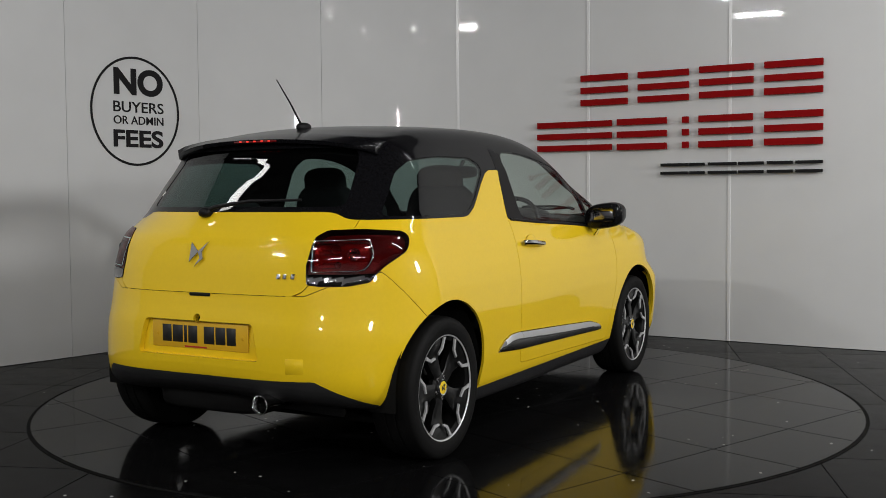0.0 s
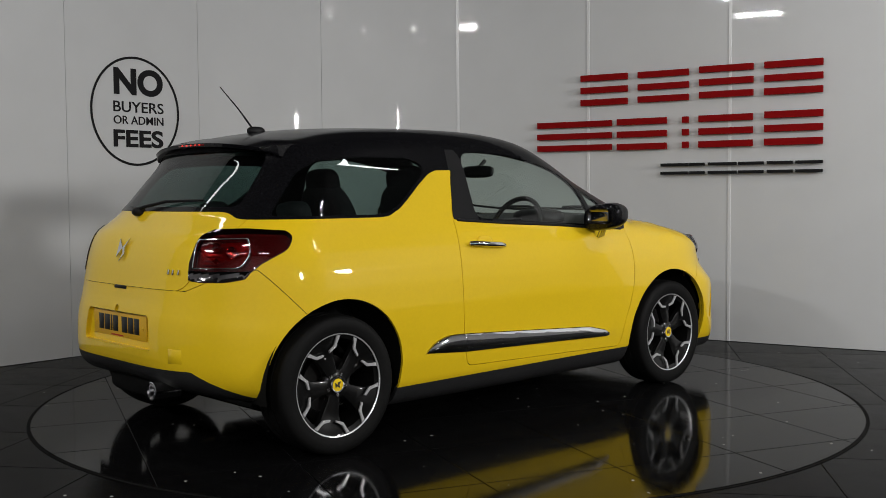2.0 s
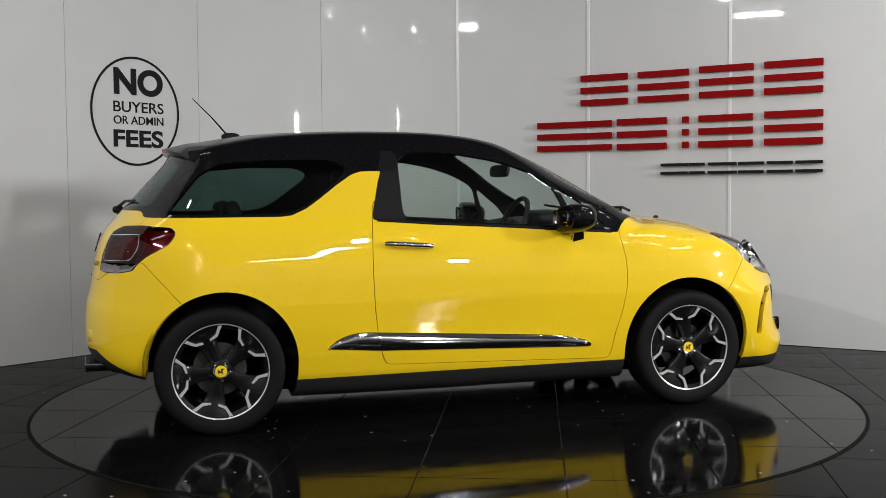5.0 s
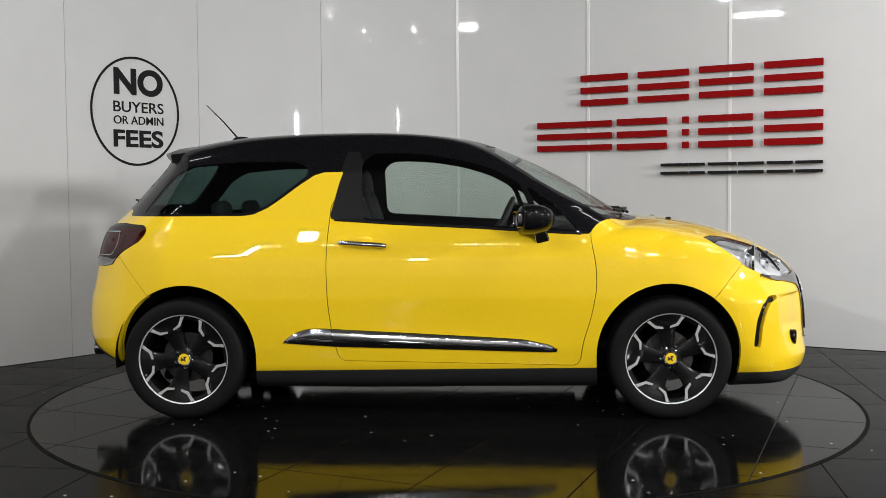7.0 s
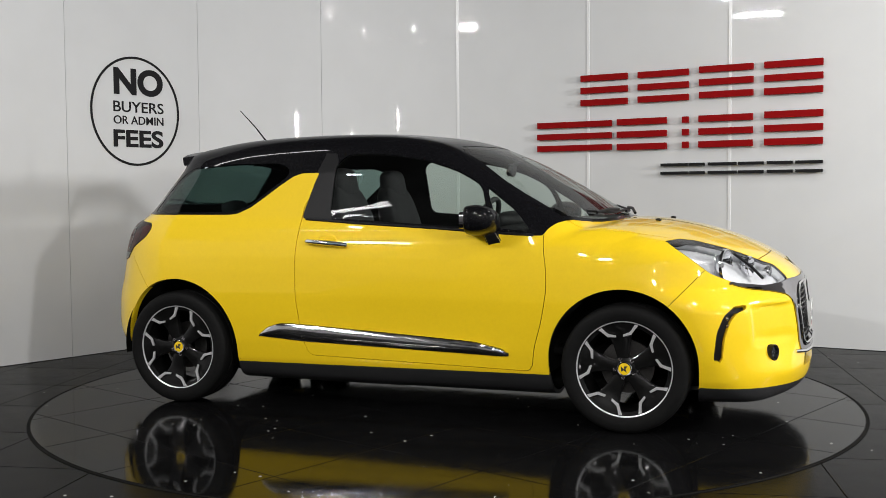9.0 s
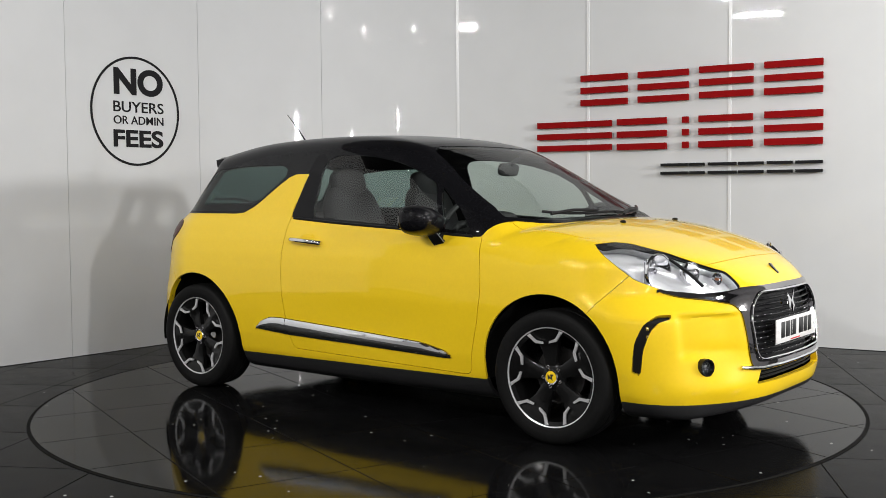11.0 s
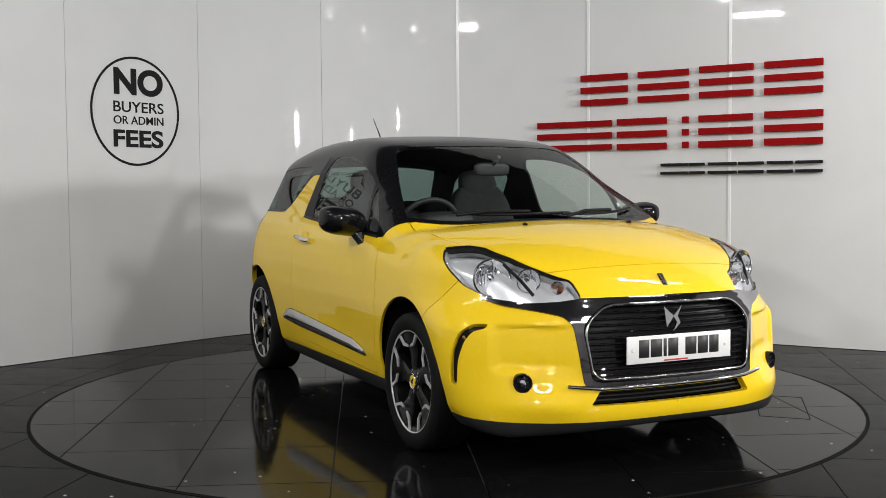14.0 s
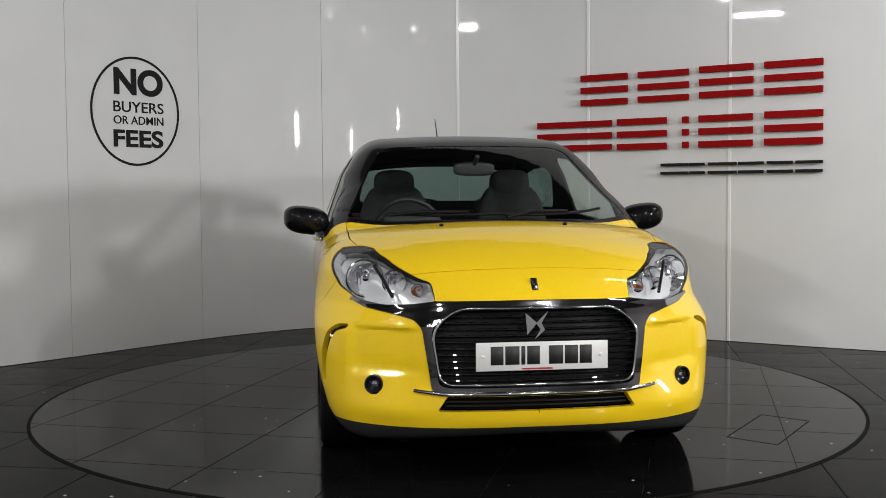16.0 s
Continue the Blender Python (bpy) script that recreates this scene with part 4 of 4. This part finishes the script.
def build_wheel(x, side, yaw=0, spin=0):
    """A wheel, its outer face towards -y in its own space."""
    w = part("wheel", lathe("tyre", [(.222, .085), (.240, .098), (.272, .103), (.295, .098), (.304, .085), (.3075, .06), (.308, .03), (.302, .028), (.302, .022), (.308, .020), (.308, -.02), (.302, -.022), (.302, -.028), (.308, -.03),
                                     (.3075, -.06), (.304, -.085), (.299, -.094), (.285, -.101), (.278, -.1015), (.270, -.1035), (.255, -.1015), (.240, -.099), (.231, -.096), (.222, -.088)], RUBBER, 96), CAR, "low-profile black tyre on a black and silver alloy", pose(x, side * .735, WHEEL_Z, 0, 0, 0 if side < 0 else 180))
    w.name = "wheel"
    n = 72
    tv, tf = [], []
    for i in range(n):
        for sgn in (1, -1):
            a0 = 2 * math.pi * i / n
            for da, r in ((0, .309), (.045, .309)):
                for yy in (.036, .092):
                    tv.append((r * math.cos(a0 + da + yy * .25), sgn * yy, r * math.sin(a0 + da + yy * .25)) if yy < .05 else ((r - .009) * math.cos(a0 + da + .02), sgn * yy, (r - .009) * math.sin(a0 + da + .02)))
            j = len(tv) - 4
            tf.append((j, j + 1, j + 3, j + 2))
    part("tread", mesh_of("tread", tv, tf, RUBBER, smooth=False), w, "tread blocks")["kind"] = "stuff"
    part("rim_barrel", lathe("rim_barrel", [(.226, -.094), (.222, -.086), (.205, -.08), (.198, -.05), (.196, .08), (.222, .09)], RIM_BLACK, 72), w, "gloss black rim barrel")
    part("rim_lip", lathe("rim_lip", [(.2235, -.094), (.2285, -.0962), (.2285, -.093), (.225, -.0905), (.2225, -.091)], MACHINED, 96, closed=True), w, "machined silver rim lip")
    for k in range(5):
        a = spin + 72 * k
        m = pose(0, 0, 0, 0, -a, 0)
        bm = bmesh.new()
        sec = []
        for r, hw, yy in ((.03, .030, -.070), (.07, .030, -.074), (.12, .040, -.070), (.155, .052, -.074), (.185, .070, -.082), (.222, .094, -.086)):
            sec.append([bm.verts.new(q) for q in ((-hw, yy + .03, r), (-hw, yy + .004, r), (-hw * .75, yy, r), (hw * .75, yy, r), (hw, yy + .004, r), (hw, yy + .03, r))])
        for p, q in zip(sec, sec[1:]):
            for j in range(5):
                bm.faces.new((p[j], p[j + 1], q[j + 1], q[j]))
        for v in bm.verts:
            if abs(v.co.x) < .02 and v.co.z > .08 and v.co.z < .16:
                v.co.y += .006
        part("spoke", from_bm("spoke", bm, RIM_BLACK, True, 35), w, "", m)
        for h in (1, -1):
            part("machined_hook", slab("machined_hook", wheel_outline(h), .008, MACHINED, .001, lambda u, v, t: (u, -.0835 - t - max(0, math.hypot(u, v) - .15) * .06, v)), w, "machined silver accent", m)
        part("bolt", lathe("bolt", [(.010, -.066), (.010, -.074), (.006, -.076), (.001, -.074)], DARK_CHROME, 10), w, "", pose(0, 0, 0, 0, -a - 36, 0) @ pose(.047, 0, 0))
    part("hub", lathe("hub", [(.066, -.05), (.066, -.064), (.058, -.070), (.04, -.074), (.036, -.0745)], RIM_BLACK, 40), w, "gloss black hub")
    cap = part("cap", lathe("cap", [(.036, -.07), (.036, -.082), (.033, -.085), (.028, -.083)], CHROME, 36), w, "chrome centre ring")
    part("cap_disc", lathe("cap_disc", [(.0285, -.083), (.015, -.0845), (.0005, -.085)], YELLOW, 30), cap, "yellow centre disc")
    part("cap_mark", slab("cap_mark", [(-.016, .012), (.0, -.002), (-.002, .013), (.016, .014), (.006, .0), (.012, -.015), (-.004, -.006), (-.014, -.012)], .0008, PRINT, 0, lambda u, v, t: (u, -.0848 - t, v)), cap, "small dark mark")
    part("brake_disc", lathe("brake_disc", [(.05, .02), (.05, .0), (.128, .0), (.128, .02)], STEEL, 48), w, "steel brake disc")
    return w


for s in (-1, 1):
    build_wheel(WHEEL_F, s, spin=8)
    build_wheel(WHEEL_R, s, spin=24)
    for wx in (WHEEL_F - .012, WHEEL_R + .012):
        verts, faces, n = [], [], 28
        for i in range(n + 1):
            a = radians(-9 + 198 * i / n)
            for yy in (.42, .80):
                r = .372
                verts.append((wx + r * math.cos(a), s * min(yy, .80), .315 + r * math.sin(a)))
        for i in range(n):
            faces.append((2 * i, 2 * i + 1, 2 * i + 3, 2 * i + 2))
        ring0 = [2 * i for i in range(n + 1)]
        faces.append(tuple(ring0))
        part("arch_liner", mesh_of("arch_liner", verts, faces, LINING), CAR, "black wheel arch liner")

# mirrors, handles, aerial, wipers, exhaust, spoiler
def blob(name, size, power, mat, n=28):
    """A rounded block: a superellipsoid."""
    verts, faces = [], []
    f = lambda c, e: math.copysign(abs(c) ** e, c)
    for i in range(n + 1):
        v = -math.pi / 2 + math.pi * i / n
        for j in range(2 * n):
            u = math.pi * j / n
            verts.append((size[0] * f(math.cos(v), power) * f(math.cos(u), power), size[1] * f(math.cos(v), power) * f(math.sin(u), power), size[2] * f(math.sin(v), power)))
    for i in range(n):
        for j in range(2 * n):
            faces.append((i * 2 * n + j, i * 2 * n + (j + 1) % (2 * n), (i + 1) * 2 * n + (j + 1) % (2 * n), (i + 1) * 2 * n + j))
    return mesh_of(name, verts, faces, mat)


for s in (-1, 1):
    me = blob("door_mirror", (.098, .115, .073), .72, BLACK_GLOSS)
    for v in me.vertices:
        if v.co.x < -.06:
            v.co.x = -.06 + (v.co.x + .06) * .25
        v.co.z *= 1 - .18 * max(0, v.co.x) / .1
        v.co.z += .012 * (v.co.y * s) / .1
    mir = part("door_mirror", me, CAR, "gloss black door mirror on a chrome foot", pose(.455, s * .893, .995, 0, 0, s * -8))
    part("mirror_glass", box_mesh("mirror_glass", (.003, .14, .08), DARK_CHROME, .02, 3), mir, "mirror glass", pose(-.0685, 0, .003))
    bm = bmesh.new()
    lo = [bm.verts.new(q) for q in ((.005, -s * .03, -.06), (.075, -s * .03, -.055), (.07, -s * .075, -.05), (.0, -s * .075, -.05))]
    hi = [bm.verts.new(q) for q in ((.035, -s * .085, -.145), (.12, -s * .09, -.145), (.12, -s * .125, -.125), (.03, -s * .125, -.125))]
    bm.faces.new(lo), bm.faces.new(hi)
    for i in range(4):
        bm.faces.new((lo[i], lo[(i + 1) % 4], hi[(i + 1) % 4], hi[i]))
    bmesh.ops.bevel(bm, geom=bm.edges[:], offset=.007, segments=3, affect="EDGES")
    part("foot", from_bm("foot", bm, CHROME, True, 50), mir, "chrome mirror foot")
    door_ob = DOORS[0] if s > 0 else DOORS[1]
    hp = [(-.512, .882), (-.50, .884), (-.42, .879), (-.32, .872), (-.282, .867)]
    pts = [(x, s * (meet(x=x, z=z) + o), z) for (x, z), o in zip(hp, (.012, .026, .034, .030, .012))]
    hand = part("handle", tube("handle", pts, .013, CHROME, 12), door_ob, "chrome door handle")
    cup = blob("handle_cup", (.055, .004, .036), .9, YELLOW, 12)
    part("handle_cup", cup, door_ob, "recess behind the handle", pose(-.40, s * (meet(x=-.40, z=.882) - .0005), .884))
    part("belt_trim", tube("belt_trim", [(x, s * (meet(x=x, z=z) + .001), z) for x, z in ((-.545, .998), (-.24, .977), (.187, .955), (.45, .936), (.70, .922))], .007, BLACK_SATIN, 8), door_ob, "black belt trim")
    part("washer_jet", blob("washer_jet", (.016, .010, .008), .9, BLACK_SATIN, 8), CAR, "black washer jet", pose(1.225, s * .285, meet(x=1.225, y=.285) + .004))

aer = part("aerial", blob("aerial", (.05, .020, .022), .8, BLACK_SATIN, 12), CAR, "short black roof aerial", pose(-1.19, 0, 1.455))
part("rod", tube("rod", [(-.02, 0, .012), (-.1, 0, .105), (-.20, 0, .205)], .0055, BLACK_SATIN, 8, .45), aer, "thin aerial rod")
wip = part("rear_wiper", tube("rear_wiper", [skin(.075, 1.056, -1, .03), skin(.04, 1.076, -1, .028), skin(-.12, 1.102, -1, .022), skin(-.36, 1.106, -1, .014)], .011, BLACK_SATIN, 8, .5), CAR, "black rear wiper")
part("pivot", blob("pivot", (.03, .03, .022), .8, BLACK_SATIN, 10), wip, "wiper pivot", pose(*skin(.08, 1.054, -1, .018)))
for u0, u1 in ((-.50, .10), (.05, .55)):
    pts = []
    for u in np.linspace(u0, u1, 9):
        xs = 1.0 - .80 * abs(u) ** 3 - .02 * (u - u0)
        pts.append((xs, u, meet(x=xs, y=abs(u)) + .012))
    part("front_wiper", tube("front_wiper", pts, .007, BLACK_SATIN, 8), CAR, "black front wiper")
    part("wiper_arm", tube("wiper_arm", [(pts[0][0] + .05, pts[0][1], pts[0][2] - .01), (pts[2][0] + .02, pts[2][1], pts[2][2] + .016), (pts[5][0], pts[5][1], pts[5][2] + .012)], .008, BLACK_SATIN, 8), CAR, "black wiper arm")
part("exhaust", lathe("exhaust", [(.030, .12), (.038, .12), (.038, -.0), (.040, -.004), (.037, -.006), (.033, .0), (.030, .06)], CHROME, 32, "X"), CAR, "round chrome exhaust pipe", pose(-1.945, -.328, .285))
part("silencer", blob("silencer", (.16, .30, .055), .5, LINING, 12), CAR, "dark exhaust silencer", pose(-1.70, .05, .255))
part("underbody", box_mesh("underbody", (2.9, 1.16, .05), LINING, .02, 2), CAR, "dark underbody", pose(-.05, 0, .17))
verts, faces = [], []
us = np.linspace(-.56, .56, 25)
for u in us:
    k = 1 - (abs(u) / .56) ** 3 * .55
    top = meet(x=-1.34, y=abs(u))
    xr = -1.34 - .215 * k
    verts += [(-1.30, u, top + .003), (-1.44, u, top - .014), (xr, u, top - .044), (xr + .006, u, top - .060), (xr + .05, u, top - .066), (-1.38, u, top - .10)]
for i in range(len(us) - 1):
    for j in range(5):
        faces.append((i * 6 + j, i * 6 + j + 1, i * 6 + 7 + j, i * 6 + 6 + j))
faces += [tuple(range(6)), tuple(range((len(us) - 1) * 6, len(us) * 6))[::-1]]
sp = mesh_of("spoiler", verts, faces, BLACK_GLOSS)
sp.set_sharp_from_angle(angle=radians(40))
spo = part("spoiler", sp, CAR, "gloss black roof spoiler")
hl = part("brake_light", box_mesh("brake_light", (.02, .24, .012), LAMP_RED, .003, 1), spo, "red high brake light", pose(-1.543, 0, meet(x=-1.34, y=0) - .052))
for k in range(5):
    part("diode", box_mesh("diode", (.006, .012, .007), glow_material("red_diode", (1, .05, .03), 1.2, (.5, .02, .02)) if k == 0 else bpy.data.materials["red_diode"], .001, 1), hl, "", pose(-.009, -.08 + .04 * k, 0))

# cabin
cab = part("cabin_floor", box_mesh("cabin_floor", (2.6, 1.3, .04), LINING, .01, 1), CAR, "dark cabin floor", pose(-.3, 0, .34))


def build_seat(y):
    st = part("seat", blob("seat_cushion", (.27, .24, .10), .5, CLOTH, 16), CAR, "charcoal cloth front seat", pose(-.22, y, .56))
    me = blob("seat_back", (.07, .235, .33), .5, CLOTH, 16)
    for v in me.vertices:
        v.co.y *= 1 - .22 * max(0, v.co.z) / .33
        v.co.x += .02 * (v.co.y / .235) ** 2
    part("seat_back", me, st, "upright backrest", pose(-.24, 0, .30, 0, -14, 0))
    part("headrest", blob("headrest", (.055, .125, .088), .62, CLOTH, 14), st, "rounded headrest", pose(-.30, 0, .625, 0, -10, 0))
    for k in (-.05, .05):
        part("post", tube("post", [(-.30, k, .50), (-.30, k, .58)], .006, CHROME, 8), st, "chrome headrest post")


for y in (-.36, .36):
    build_seat(y)
bench = part("rear_bench", blob("rear_bench", (.08, .58, .30), .35, CLOTH, 16), CAR, "charcoal rear bench", pose(-1.12, 0, .72, 0, -14, 0))
for y in (-.36, .36):
    part("headrest", blob("headrest", (.045, .11, .06), .6, CLOTH, 12), bench, "low rear headrest", pose(-.02, y, .33))
part("parcel_shelf", box_mesh("parcel_shelf", (.5, 1.16, .02), CLOTH, .005, 1), CAR, "dark parcel shelf", pose(-1.45, 0, .985))
me = blob("dashboard", (.34, .68, .13), .45, PLASTIC, 20)
part("dashboard", me, CAR, "black dashboard", pose(.70, 0, .86, 0, -4, 0))
part("binnacle", blob("binnacle", (.10, .16, .05), .7, PLASTIC, 14), CAR, "hooded instrument binnacle", pose(.50, -.36, .985))
ster = part("steering_wheel", lathe("steering_wheel", [(.182 + .014 * math.cos(a), .014 * math.sin(a)) for a in np.linspace(0, 2 * math.pi, 10, endpoint=False)], PLASTIC, 40, "X", True), CAR, "black steering wheel", pose(.30, -.36, .93, 0, 24, 0))
part("boss", blob("boss", (.03, .06, .055), .7, PLASTIC, 10), ster, "wheel boss")
for a in (-100, 0, 100):
    part("spoke", box_mesh("spoke", (.016, .03, .14), DARK_CHROME if a else PLASTIC, .005, 1), ster, "", pose(0, 0, 0, a + 90 if a == 0 else a, 0, 0) @ pose(0, 0, .10))
mi = part("cabin_mirror", blob("cabin_mirror", (.018, .115, .036), .55, PLASTIC, 12), CAR, "black cabin mirror", pose(.36, 0, 1.262, 0, 8, 8))
part("stem", tube("stem", [(.0, 0, .02), (.06, 0, .075)], .012, PLASTIC, 8), mi, "mirror stem")


# ---- the body rides a little above its wheels ----
def ride(z):
    """How far a point at height z is raised."""
    return .014 * min(1, max(.22, 1 - (z - 1.05) / .43 * .78))


def settle():
    for ob in CAR.children:
        if ob.name.split(".")[0] in ("wheel", "arch_liner"):
            continue
        at = ob.matrix_basis.translation
        if at.length > 1e-6:
            ob.location.z = at.z + ride(at.z)
            continue
        for q in (ob, *ob.children):
            loc = q.matrix_basis.translation
            if q is not ob and loc.length > 1e-6:
                q.location.z = loc.z + ride(loc.z)
                continue
            for v in q.data.vertices:
                v.co.z += ride(v.co.z)


settle()


# ---- floor tiles round the turntable ----
def lay_floor():
    """Square tiles on the showroom floor, those past the stretch in view left to the slab."""
    me = tile_mesh("tile", [(-.298, -.298), (.298, -.298), (.298, .298), (-.298, .298)], TILE_OUT, .003)
    a = radians(-9)
    c, s = math.cos(a), math.sin(a)
    for i in range(-9, 9):
        for j in range(-8, 6):
            u, v = .6 * i + .3, .6 * j + .25
            x, y = c * u - s * v, s * u + c * v
            if abs(x) > 5.2 or y < -4.4 or y > 3.0 or math.hypot(x, y) < 1.75:
                continue
            part("tile", me, FLOOR, "", pose(x, y + 2.4, .0555, 0, 0, -9))


lay_floor()


def motions():
    """The turntable and the car on it turn together, once round in about forty seconds."""
    rate = -8.9731
    for thing, yaw, off in ((TURNTABLE, 0, (0, 0, 0)), (CAR, -1.872, (-0.001, 0.105, 0))):
        rows = []
        for t in np.arange(0, 16.01, .5):
            a = yaw + rate * (t - 7)
            turn = Matrix.Rotation(radians(a), 4, "Z")
            rows.append((float(t), turn @ Matrix.Translation(off)))
        walk(thing, rows)


motions()
